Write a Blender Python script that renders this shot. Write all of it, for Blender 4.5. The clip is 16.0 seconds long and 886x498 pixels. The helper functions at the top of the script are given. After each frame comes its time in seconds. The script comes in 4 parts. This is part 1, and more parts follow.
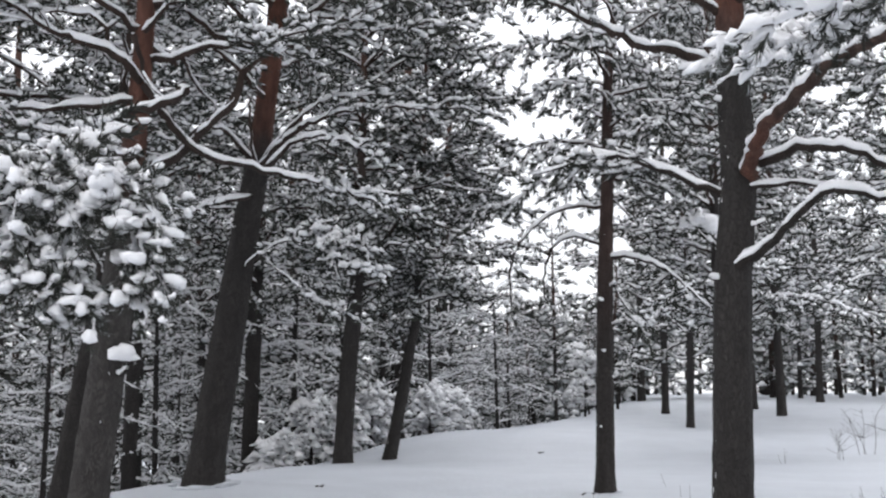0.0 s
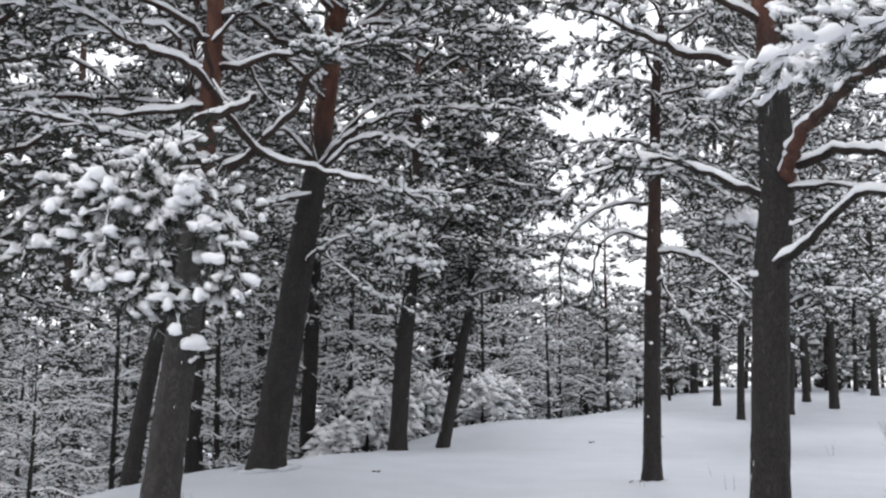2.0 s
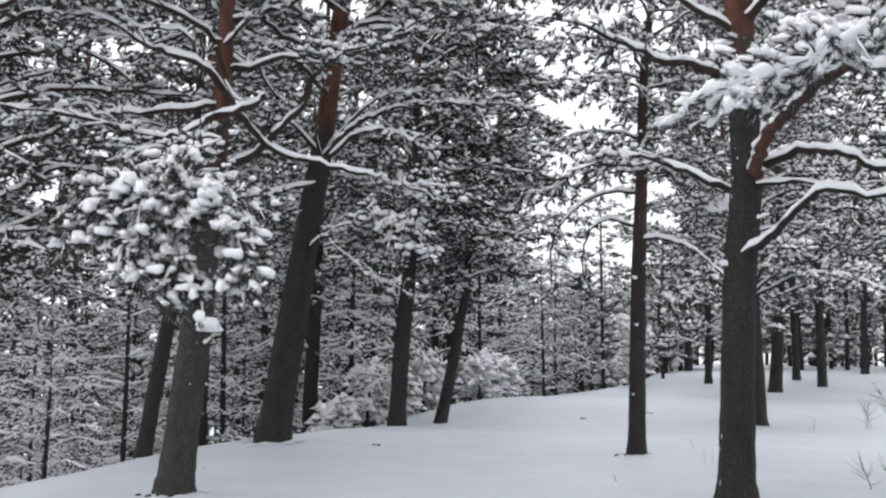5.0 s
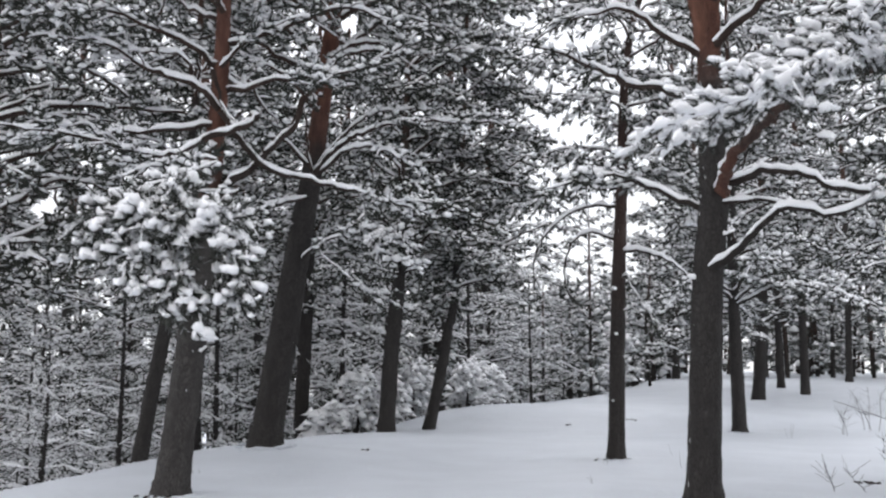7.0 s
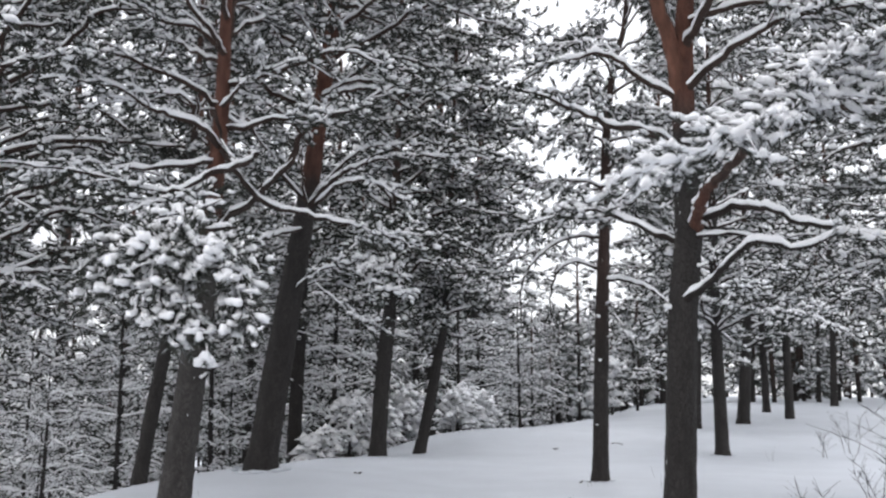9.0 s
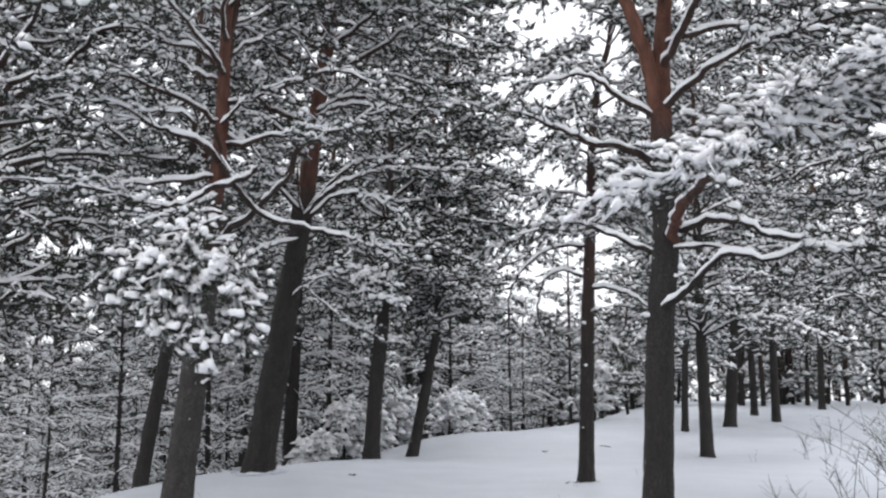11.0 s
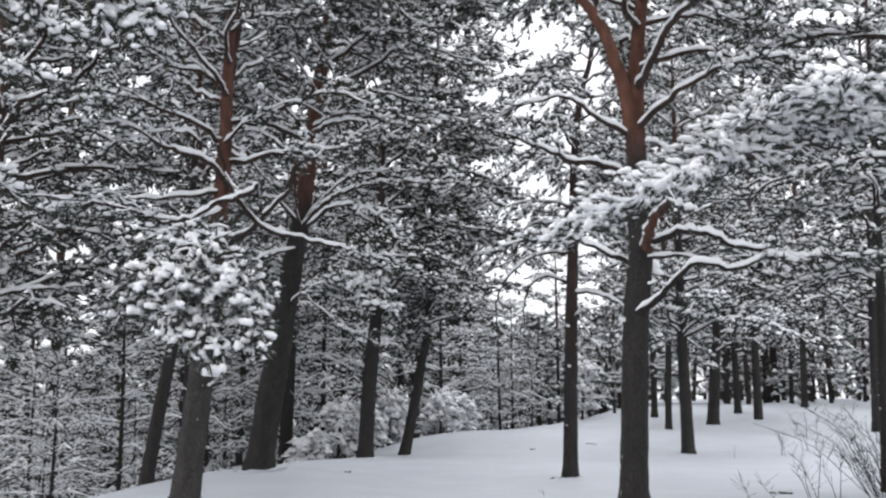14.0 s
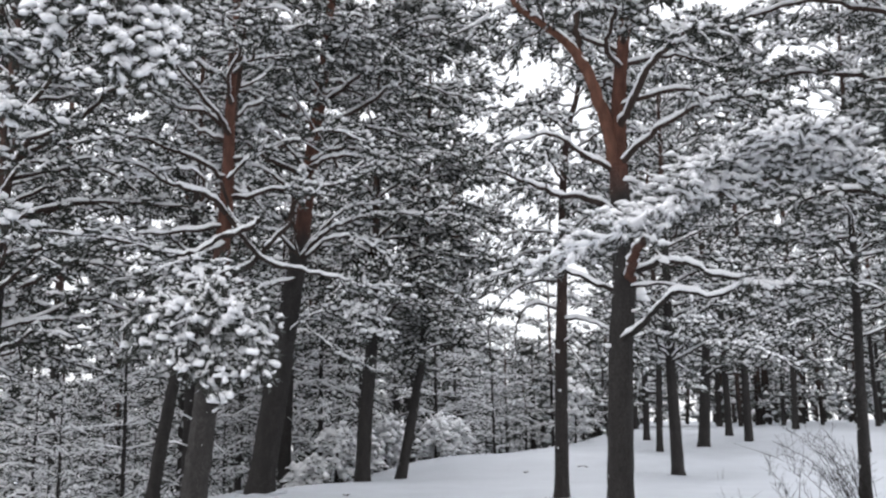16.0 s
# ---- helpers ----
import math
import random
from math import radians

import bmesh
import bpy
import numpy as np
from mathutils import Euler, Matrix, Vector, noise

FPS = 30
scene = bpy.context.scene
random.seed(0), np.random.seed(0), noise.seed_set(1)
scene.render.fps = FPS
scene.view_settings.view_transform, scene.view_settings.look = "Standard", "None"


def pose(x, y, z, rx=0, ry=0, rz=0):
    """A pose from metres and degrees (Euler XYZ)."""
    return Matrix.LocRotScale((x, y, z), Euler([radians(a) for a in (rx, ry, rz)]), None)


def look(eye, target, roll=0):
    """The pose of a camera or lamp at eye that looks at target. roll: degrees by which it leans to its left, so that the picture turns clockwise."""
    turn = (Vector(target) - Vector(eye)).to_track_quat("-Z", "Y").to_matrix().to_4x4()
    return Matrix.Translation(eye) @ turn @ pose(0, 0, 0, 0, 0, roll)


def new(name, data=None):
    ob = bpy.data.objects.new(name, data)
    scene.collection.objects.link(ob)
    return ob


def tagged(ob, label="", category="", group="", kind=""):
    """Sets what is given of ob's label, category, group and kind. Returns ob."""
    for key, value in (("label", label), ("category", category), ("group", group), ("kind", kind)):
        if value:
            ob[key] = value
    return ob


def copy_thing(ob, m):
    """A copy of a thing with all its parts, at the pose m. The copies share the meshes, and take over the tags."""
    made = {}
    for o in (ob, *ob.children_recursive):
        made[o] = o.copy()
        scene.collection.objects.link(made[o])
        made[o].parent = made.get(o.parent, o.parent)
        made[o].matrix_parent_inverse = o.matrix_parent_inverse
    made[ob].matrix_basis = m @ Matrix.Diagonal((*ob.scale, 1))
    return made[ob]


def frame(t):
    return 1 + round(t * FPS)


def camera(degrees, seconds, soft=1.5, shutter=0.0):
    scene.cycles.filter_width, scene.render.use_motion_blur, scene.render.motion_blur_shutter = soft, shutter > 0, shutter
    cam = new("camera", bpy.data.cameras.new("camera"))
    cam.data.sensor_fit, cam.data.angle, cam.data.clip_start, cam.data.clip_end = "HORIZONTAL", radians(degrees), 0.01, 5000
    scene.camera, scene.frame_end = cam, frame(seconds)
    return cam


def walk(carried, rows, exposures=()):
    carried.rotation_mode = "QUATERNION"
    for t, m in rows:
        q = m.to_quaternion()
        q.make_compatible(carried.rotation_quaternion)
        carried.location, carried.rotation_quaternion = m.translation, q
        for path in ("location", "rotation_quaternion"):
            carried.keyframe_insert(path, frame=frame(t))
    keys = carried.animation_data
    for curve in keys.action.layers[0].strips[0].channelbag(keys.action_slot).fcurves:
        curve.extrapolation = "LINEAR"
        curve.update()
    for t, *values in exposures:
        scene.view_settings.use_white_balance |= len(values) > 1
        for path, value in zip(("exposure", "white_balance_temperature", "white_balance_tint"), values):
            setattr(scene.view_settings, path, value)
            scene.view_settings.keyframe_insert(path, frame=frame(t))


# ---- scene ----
cam = camera(43.4, 16.0, soft=2.3)
PATH = [
    (0, (0.101, 0.145, 1.278), (0.058, 2.122, 1.578), -0.1),
    (0.5, (0.124, -0.06, 1.271), (0.048, 1.917, 1.564), 0.1),
    (1, (0.107, -0.22, 1.27), (0.005, 1.756, 1.558), 0.2),
    (1.5, (0.103, -0.369, 1.262), (-0.018, 1.607, 1.548), 0.2),
    (2, (0.139, -0.517, 1.255), (0.0, 1.458, 1.538), 0.4),
    (2.5, (0.163, -0.697, 1.26), (0.015, 1.279, 1.536), 0.5),
    (3, (0.163, -0.858, 1.256), (0.013, 1.118, 1.525), 0.5),
    (3.5, (0.17, -1.036, 1.253), (0.022, 0.941, 1.514), 0.5),
    (4, (0.201, -1.188, 1.259), (0.055, 0.79, 1.511), 0.5),
    (6.5, (0.365, -2.056, 1.263), (0.237, -0.075, 1.503), 0.6),
    (7, (0.412, -2.222, 1.253), (0.286, -0.242, 1.509), 0.6),
    (7.5, (0.439, -2.392, 1.253), (0.316, -0.414, 1.523), 0.6),
    (8, (0.436, -2.591, 1.251), (0.318, -0.615, 1.533), 0.5),
    (8.5, (0.44, -2.784, 1.256), (0.328, -0.808, 1.547), 0.5),
    (9, (0.47, -2.967, 1.241), (0.361, -0.993, 1.541), 0.5),
    (9.5, (0.5, -3.157, 1.237), (0.394, -1.184, 1.543), 0.5),
    (12, (0.573, -4.059, 1.216), (0.483, -2.085, 1.525), 0.3),
    (12.5, (0.56, -4.241, 1.213), (0.475, -2.268, 1.526), 0.3),
    (13, (0.556, -4.436, 1.209), (0.474, -2.463, 1.528), 0.2),
    (13.5, (0.569, -4.626, 1.207), (0.49, -2.654, 1.526), 0.2),
    (14, (0.611, -4.82, 1.199), (0.531, -2.846, 1.507), 0.0),
    (14.5, (0.611, -5.036, 1.182), (0.532, -3.059, 1.474), -0.2),
    (15, (0.598, -5.25, 1.169), (0.523, -3.271, 1.449), -0.4),
    (15.5, (0.602, -5.441, 1.166), (0.532, -3.467, 1.479), -0.5),
    (16, (0.654, -5.627, 1.163), (0.585, -3.659, 1.515), -0.5),
]
walk(cam, [(t, look(eye, target, roll)) for t, eye, target, roll in PATH])

# ---- world and light ----
world = bpy.data.worlds.new("overcast_sky")
scene.world = world
world.use_nodes = True
wn, wl = world.node_tree.nodes, world.node_tree.links
sky = wn.new("ShaderNodeTexSky")
sky.sky_type, sky.sun_disc, sky.sun_elevation, sky.sun_rotation = "NISHITA", False, radians(24), radians(200)
pale = wn.new("ShaderNodeMix")
pale.data_type = "RGBA"
pale.inputs[0].default_value = 0.9
pale.inputs[7].default_value = (9.82, 9.9, 10.35, 1)
wl.new(sky.outputs[0], pale.inputs[6])
# an overcast sky is brightest overhead
above, height, rising, dome = wn.new("ShaderNodeTexCoord"), wn.new("ShaderNodeSeparateXYZ"), wn.new("ShaderNodeMapRange"), wn.new("ShaderNodeVectorMath")
dome.operation = "SCALE"
rising.inputs[3].default_value, rising.inputs[4].default_value = 0.70, 1.36
wl.new(above.outputs["Generated"], height.inputs[0])
wl.new(height.outputs[2], rising.inputs[0])
wl.new(pale.outputs[2], dome.inputs[0])
wl.new(rising.outputs[0], dome.inputs["Scale"])
wl.new(dome.outputs[0], wn["Background"].inputs[0])
wn["Background"].inputs[1].default_value = 0.13

sun = new("sun", bpy.data.lights.new("sun", "SUN"))
sun.data.energy, sun.data.angle, sun.data.color = 0.3, radians(40), (1.0, 0.97, 0.93)
sun.matrix_world = look((0, 0, 30), (6, 14, 18))
scene.view_settings.exposure = 0.46

RNG = np.random.default_rng(7)


# ---- materials ----
def nodes(name, rough):
    m = bpy.data.materials.new(name)
    m.use_nodes = True
    n, l = m.node_tree.nodes, m.node_tree.links
    b = n["Principled BSDF"]
    b.inputs["Roughness"].default_value = rough
    b.inputs["Specular IOR Level"].default_value = 0.25
    return m, n, l, b


def ramp(n, stops):
    r = n.new("ShaderNodeValToRGB")
    while len(r.color_ramp.elements) < len(stops):
        r.color_ramp.elements.new(0.5)
    for e, (p, c) in zip(r.color_ramp.elements, stops):
        e.position, e.color = p, (*c, 1)
    return r


def noise_tex(n, l, scale, detail=4, stretch=(1, 1, 1)):
    tc, mp, t = n.new("ShaderNodeTexCoord"), n.new("ShaderNodeMapping"), n.new("ShaderNodeTexNoise")
    mp.inputs["Scale"].default_value = stretch
    t.inputs["Scale"].default_value, t.inputs["Detail"].default_value = scale, detail
    l.new(tc.outputs["Object"], mp.inputs[0])
    l.new(mp.outputs[0], t.inputs[0])
    return t


def bump(n, l, b, height, strength, distance):
    p = n.new("ShaderNodeBump")
    p.inputs["Strength"].default_value, p.inputs["Distance"].default_value = strength, distance
    l.new(height, p.inputs["Height"])
    l.new(p.outputs[0], b.inputs["Normal"])


def mixed(n, l, fac, a, c):
    m = n.new("ShaderNodeMix")
    m.data_type = "RGBA"
    l.new(fac, m.inputs[0])
    for sock, v in ((6, a), (7, c)):
        if isinstance(v, tuple):
            m.inputs[sock].default_value = (*v, 1)
        else:
            l.new(v, m.inputs[sock])
    return m.outputs[2]


def snow_material(name, scale, tint, relief):
    m, n, l, b = nodes(name, 0.55)
    t = noise_tex(n, l, scale, 5)
    c = ramp(n, [(0.3, tuple(0.90 * v for v in tint)), (0.7, tint)])
    l.new(t.outputs[0], c.inputs[0])
    l.new(c.outputs[0], b.inputs["Base Color"])
    fine = noise_tex(n, l, scale * 9, 5)
    bump(n, l, b, fine.outputs[0], 0.45, relief)
    return m


def bark_material(name, low, high, z0, z1):
    """Plated bark, dark and fissured below, thin and orange above."""
    m, n, l, b = nodes(name, 0.85)
    tc = n.new("ShaderNodeTexCoord")
    mp = n.new("ShaderNodeMapping")
    mp.inputs["Scale"].default_value = (9, 9, 2.2)
    vor = n.new("ShaderNodeTexVoronoi")
    vor.feature = "DISTANCE_TO_EDGE"
    warp = noise_tex(n, l, 6, 4, (1, 1, 0.4))
    add = n.new("ShaderNodeMix")
    add.data_type = "RGBA"
    add.inputs[0].default_value = 0.22
    l.new(tc.outputs["Object"], add.inputs[6])
    l.new(warp.outputs["Color"], add.inputs[7])
    l.new(add.outputs[2], mp.inputs[0])
    l.new(mp.outputs[0], vor.inputs[0])
    crack = ramp(n, [(0.0, (0, 0, 0)), (0.22, (1, 1, 1))])
    l.new(vor.outputs[0], crack.inputs[0])
    tone = noise_tex(n, l, 9, 6, (1, 1, 0.35))
    dark = ramp(n, [(0.3, tuple(0.7 * v for v in low)), (0.7, tuple(1.35 * v for v in low))])
    l.new(tone.outputs[0], dark.inputs[0])
    warm = ramp(n, [(0.3, tuple(0.6 * v for v in high)), (0.7, tuple(1.35 * v for v in high))])
    l.new(tone.outputs[0], warm.inputs[0])
    sep = n.new("ShaderNodeSeparateXYZ")
    l.new(tc.outputs["Object"], sep.inputs[0])
    big = noise_tex(n, l, 1.6, 3)
    sh = n.new("ShaderNodeMath")
    sh.operation = "MULTIPLY_ADD"
    sh.inputs[1].default_value = 1.6
    l.new(big.outputs[0], sh.inputs[0])
    l.new(sep.outputs[2], sh.inputs[2])
    mr = n.new("ShaderNodeMapRange")
    mr.inputs[1].default_value, mr.inputs[2].default_value = z0 + 0.8, z1 + 0.8
    l.new(sh.outputs[0], mr.inputs[0])
    plate = mixed(n, l, crack.outputs[0], tuple(0.6 * v for v in low), dark.outputs[0])
    col = mixed(n, l, mr.outputs[0], plate, warm.outputs[0])
    l.new(col, b.inputs["Base Color"])
    h = n.new("ShaderNodeMath")
    h.operation = "MULTIPLY_ADD"
    h.inputs[1].default_value = 0.5
    l.new(tone.outputs[0], h.inputs[0])
    l.new(crack.outputs[0], h.inputs[2])
    bump(n, l, b, h.outputs[0], 0.6, 0.03)
    return m


def needle_material(name, a, c, dusted):
    m, n, l, b = nodes(name, 0.6)
    g = n.new("ShaderNodeNewGeometry")
    r = ramp(n, [(0.0, a), (0.96 - dusted, c), (1.0 - dusted, (0.34, 0.35, 0.36)), (1.0, (0.6, 0.62, 0.64))])
    l.new(g.outputs["Random Per Island"], r.inputs[0])
    patch = noise_tex(n, l, 1.3, 2)
    pr = ramp(n, [(0.35, (0, 0, 0)), (0.7, (1, 1, 1))])
    l.new(patch.outputs[0], pr.inputs[0])
    hs = n.new("ShaderNodeHueSaturation")
    l.new(r.outputs[0], hs.inputs["Color"])
    vm = n.new("ShaderNodeMapRange")
    vm.inputs[3].default_value, vm.inputs[4].default_value = 0.8, 1.25
    l.new(pr.outputs[0], vm.inputs[0])
    l.new(vm.outputs[0], hs.inputs["Value"])
    l.new(hs.outputs[0], b.inputs["Base Color"])
    return m


# ground tint set below the snow's own white: forest shade put into the colour
DIMMED_GROUND_SNOW = snow_material("dimmed_ground_snow", 0.9, (0.60, 0.627, 0.668), 0.03)
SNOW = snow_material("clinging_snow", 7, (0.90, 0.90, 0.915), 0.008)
BARK = bark_material("pine_bark", (0.052, 0.047, 0.044), (0.092, 0.047, 0.036), 3.5, 5.0)
HIGH_BARK = bark_material("tall_pine_bark", (0.040, 0.036, 0.034), (0.115, 0.052, 0.037), 4.7, 5.7)
SLIM_BARK = bark_material("slim_pine_bark", (0.038, 0.033, 0.031), (0.056, 0.036, 0.031), 2.2, 4.2)
TWIG = bark_material("branch_bark", (0.034, 0.029, 0.026), (0.055, 0.036, 0.029), 3.0, 6.0)
NEEDLE = needle_material("pine_needles", (0.019, 0.021, 0.017), (0.052, 0.055, 0.045), 0.08)
# far needles: distance haze put into a paler base colour, besides the snow dust
HAZY_DUSTED = needle_material("hazy_dusted_needles", (0.045, 0.048, 0.043), (0.09, 0.095, 0.086), 0.28)
LEAN_BARK = bark_material("grey_pine_bark", (0.062, 0.057, 0.054), (0.120, 0.056, 0.041), 3.3, 4.6)
ORANGE = bark_material("orange_bark", (0.10, 0.052, 0.040), (0.15, 0.070, 0.048), 3.0, 4.2)
FAR_BARK = bark_material("forest_bark", (0.040, 0.036, 0.034), (0.085, 0.05, 0.04), 6.0, 9.0)
LIMB_BARK = bark_material("old_limb_bark", (0.125, 0.058, 0.042), (0.062, 0.040, 0.033), 3.75, 4.15)
STEM = bark_material("shrub_bark", (0.026, 0.020, 0.017), (0.06, 0.04, 0.03), 50, 60)


# ---- mesh tools ----
class Bag:
    """Collects vertices and triangles for one mesh."""

    def __init__(self):
        self.v, self.f, self.n = [], [], 0

    def add(self, v, f):
        self.v.append(np.asarray(v, float).reshape(-1, 3))
        self.f.append(np.asarray(f, int).reshape(-1, 3) + self.n)
        self.n += len(self.v[-1])

    def mesh(self, name, material, smooth=True):
        me = bpy.data.meshes.new(name)
        v, f = np.concatenate(self.v), np.concatenate(self.f)
        me.vertices.add(len(v))
        me.vertices.foreach_set("co", v.astype(np.float32).ravel())
        me.loops.add(f.size)
        me.loops.foreach_set("vertex_index", f.astype(np.int32).ravel())
        me.polygons.add(len(f))
        me.polygons.foreach_set("loop_start", np.arange(0, f.size, 3, dtype=np.int32))
        me.polygons.foreach_set("use_smooth", np.full(len(f), smooth))
        me.update(calc_edges=True)
        me.materials.append(material)
        return me


def part(name, bag, material, parent, label="", smooth=True, kind=""):
    ob = new(name, bag.mesh(name, material, smooth))
    ob.parent = parent
    return tagged(ob, label, kind=kind)


def resample(pts, n):
    """A smooth path of n points through a few control points."""
    p = np.asarray(pts, float)
    p = np.vstack([2 * p[0] - p[1], p, 2 * p[-1] - p[-2]])
    u = np.linspace(0, len(p) - 3 - 1e-6, n)
    i = u.astype(int)
    f = (u - i)[:, None]
    a, b, c, d = p[i], p[i + 1], p[i + 2], p[i + 3]
    return 0.5 * (2 * b + (c - a) * f + (2 * a - 5 * b + 4 * c - d) * f ** 2 + (3 * b - 3 * c + d - a) * f ** 3)


def quads(rings, sides):
    i, j = np.meshgrid(np.arange(rings - 1), np.arange(sides), indexing="ij")
    a, b = i * sides + j, i * sides + (j + 1) % sides
    c, d = a + sides, b + sides
    return np.concatenate([np.stack([a, b, d], -1).reshape(-1, 3), np.stack([a, d, c], -1).reshape(-1, 3)])


def tangents(p):
    t = np.gradient(p, axis=0)
    return t / (np.linalg.norm(t, axis=1, keepdims=True) + 1e-9)


def tube(bag, p, r, sides=6, rough=0.0):
    """A round stick along p; its end closes to a point."""
    p, r = np.asarray(p, float), np.asarray(r, float)
    t = tangents(p)
    s = np.cross(t[0], (0, 0, 1) if abs(t[0, 2]) < 0.9 else (1, 0, 0))
    ring = []
    for k in range(len(p)):
        s = s - t[k] * (s @ t[k])
        s = s / (np.linalg.norm(s) + 1e-9)
        ring.append(s)
    s = np.array(ring)
    w = np.cross(t, s)
    a = np.linspace(0, 2 * np.pi, sides, endpoint=False)
    rr = r[:, None] * (1 + rough * RNG.normal(size=(len(p), sides)))
    v = p[:, None] + rr[..., None] * (np.cos(a)[None, :, None] * s[:, None] + np.sin(a)[None, :, None] * w[:, None])
    bag.add(v, quads(len(p), sides))


def ridge(bag, p, r, deep, sides=6, lumpy=False):
    """Snow lying along the top of a branch, thicker where the branch is level."""
    p, r = np.asarray(p, float), np.asarray(r, float)
    t = tangents(p)
    level = np.clip(1.5 * np.sqrt(np.clip(1 - t[:, 2] ** 2, 0, 1)) - 0.35, 0, 1)
    wob = 0.6 + 0.6 * RNG.random(len(p))
    if lumpy:
        wob = 0.15 + 1.5 * RNG.random(len(p)) ** 1.5
    gap = np.where(RNG.random(len(p)) < 0.07, 0.25, 1.0)
    h = (deep * wob * gap * level)
    h[0] *= 0.3
    h[-1] *= 0.4
    w = r * (0.75 + 0.35 * level) * (0.45 + 0.5 * wob if lumpy else 1.0) + 0.16 * h
    side = np.stack([t[:, 1], -t[:, 0], 0 * t[:, 0]], 1)
    side /= np.linalg.norm(side, axis=1, keepdims=True) + 1e-9
    a = np.linspace(0, 2 * np.pi, sides, endpoint=False) + np.pi / sides
    up = np.where(np.sin(a) > 0, 1.0, 0.35)
    c = p + np.array([0, 0, 1.0]) * (0.55 * r)[:, None]
    v = c[:, None] + np.cos(a)[None, :, None] * (w[:, None] * side)[:, None]
    v[..., 2] += (np.sin(a) * up)[None] * (h + 0.2 * r)[:, None]
    bag.add(v, quads(len(p), sides))


def ball(level):
    if level == 0:
        f = [(0, 2, 4), (2, 1, 4), (1, 3, 4), (3, 0, 4), (2, 0, 3), (2, 3, 1)]
        return np.array([(1, 0, -0.3), (-1, 0, -0.3), (0, 1, -0.3), (0, -1, -0.3), (0, 0, 1.0)]), np.array(f)
    bm = bmesh.new()
    bmesh.ops.create_icosphere(bm, subdivisions=level, radius=1)
    v = np.array([w.co[:] for w in bm.verts])
    f = np.array([[w.index for w in q.verts] for q in bm.faces])
    bm.free()
    return v, f


def lump_kinds(level, count, seed, long=1.2, rough=0.42):
    """Pillows of snow: uneven, flat below."""
    g = np.random.default_rng(seed)
    v, f = ball(level)
    out = []
    for _ in range(count):
        d = 1 + rough * sum(np.sin(v @ g.normal(0, 2.9, 3) + g.uniform(0, 6)) for _ in range(3)) / 1.7
        w = v * d[:, None] * np.array([long, 0.95, 0.88])
        w[:, 2] = np.where(w[:, 2] < 0, 0.5 * w[:, 2], w[:, 2])
        out.append(w)
    return out, f


def tuft_kinds(count, blades, width, seed):
    """Brushes of needles along +x, each needle a thin blade."""
    g = np.random.default_rng(seed)
    out = []
    for _ in range(count):
        v = []
        for _ in range(blades):
            root = np.array([g.uniform(-0.5, 0.7), 0, 0])
            tilt, roll = radians(g.uniform(12, 56)), g.uniform(0, 2 * np.pi)
            d = np.array([np.cos(tilt), np.sin(tilt) * np.cos(roll), np.sin(tilt) * np.sin(roll)])
            s = np.cross(d, g.normal(size=3))
            s *= width / np.linalg.norm(s)
            v += [root - s, root + s, root + d * g.uniform(0.75, 1.15)]
        out.append(np.array(v))
    return out, np.arange(3 * blades).reshape(-1, 3)


LUMP_FINE = lump_kinds(2, 14, 1, 1.05, 0.62)
LUMP = lump_kinds(1, 12, 2, 1.05)
LUMP_FAR = lump_kinds(0, 10, 5)
TUFT_FINE = tuft_kinds(8, 30, 0.050, 3)
TUFT = tuft_kinds(10, 14, 0.105, 4)
TUFT_FAR = tuft_kinds(10, 6, 0.17, 6)
LUMP_SHELF = lump_kinds(2, 14, 9, 2.0, 0.5)
LOD = ((TUFT_FINE, LUMP_FINE), (TUFT, LUMP), (TUFT_FAR, LUMP_FAR))


def frames_along(d):
    x = d / (np.linalg.norm(d, axis=1, keepdims=True) + 1e-9)
    y = np.cross((0, 0, 1), x)
    y /= np.linalg.norm(y, axis=1, keepdims=True) + 1e-9
    return np.stack([x, y, np.cross(x, y)], -1)


def scatter(bag, kinds, pos, rot, size):
    shapes, faces = kinds
    pick = RNG.integers(0, len(shapes), len(pos))
    for k, shape in enumerate(shapes):
        m = pick == k
        if m.any():
            v = np.einsum("nij,vj->nvi", rot[m], shape) * size[m][:, None, None] + pos[m][:, None]
            n = len(shape)
            bag.add(v, faces[None] + (np.arange(m.sum()) * n)[:, None, None])


# sky gaps between the crowns over the slope, fitted to the camera's view: bearing and rise from mid-path, with half
# sizes
MID_EYE = np.array([0.4, -2.3, 1.25])
VIEW_GAPS = ((-0.383, 0.296, 0.022, 0.018), (-0.431, 0.182, 0.011, 0.018), (-0.165, 0.338, 0.03, 0.012))


def in_view_gap(p):
    d = np.atleast_2d(p) - MID_EYE
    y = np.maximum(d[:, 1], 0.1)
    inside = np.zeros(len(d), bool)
    for a, b, ha, hb in VIEW_GAPS:
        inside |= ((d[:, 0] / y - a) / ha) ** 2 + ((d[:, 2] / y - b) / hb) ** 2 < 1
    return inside


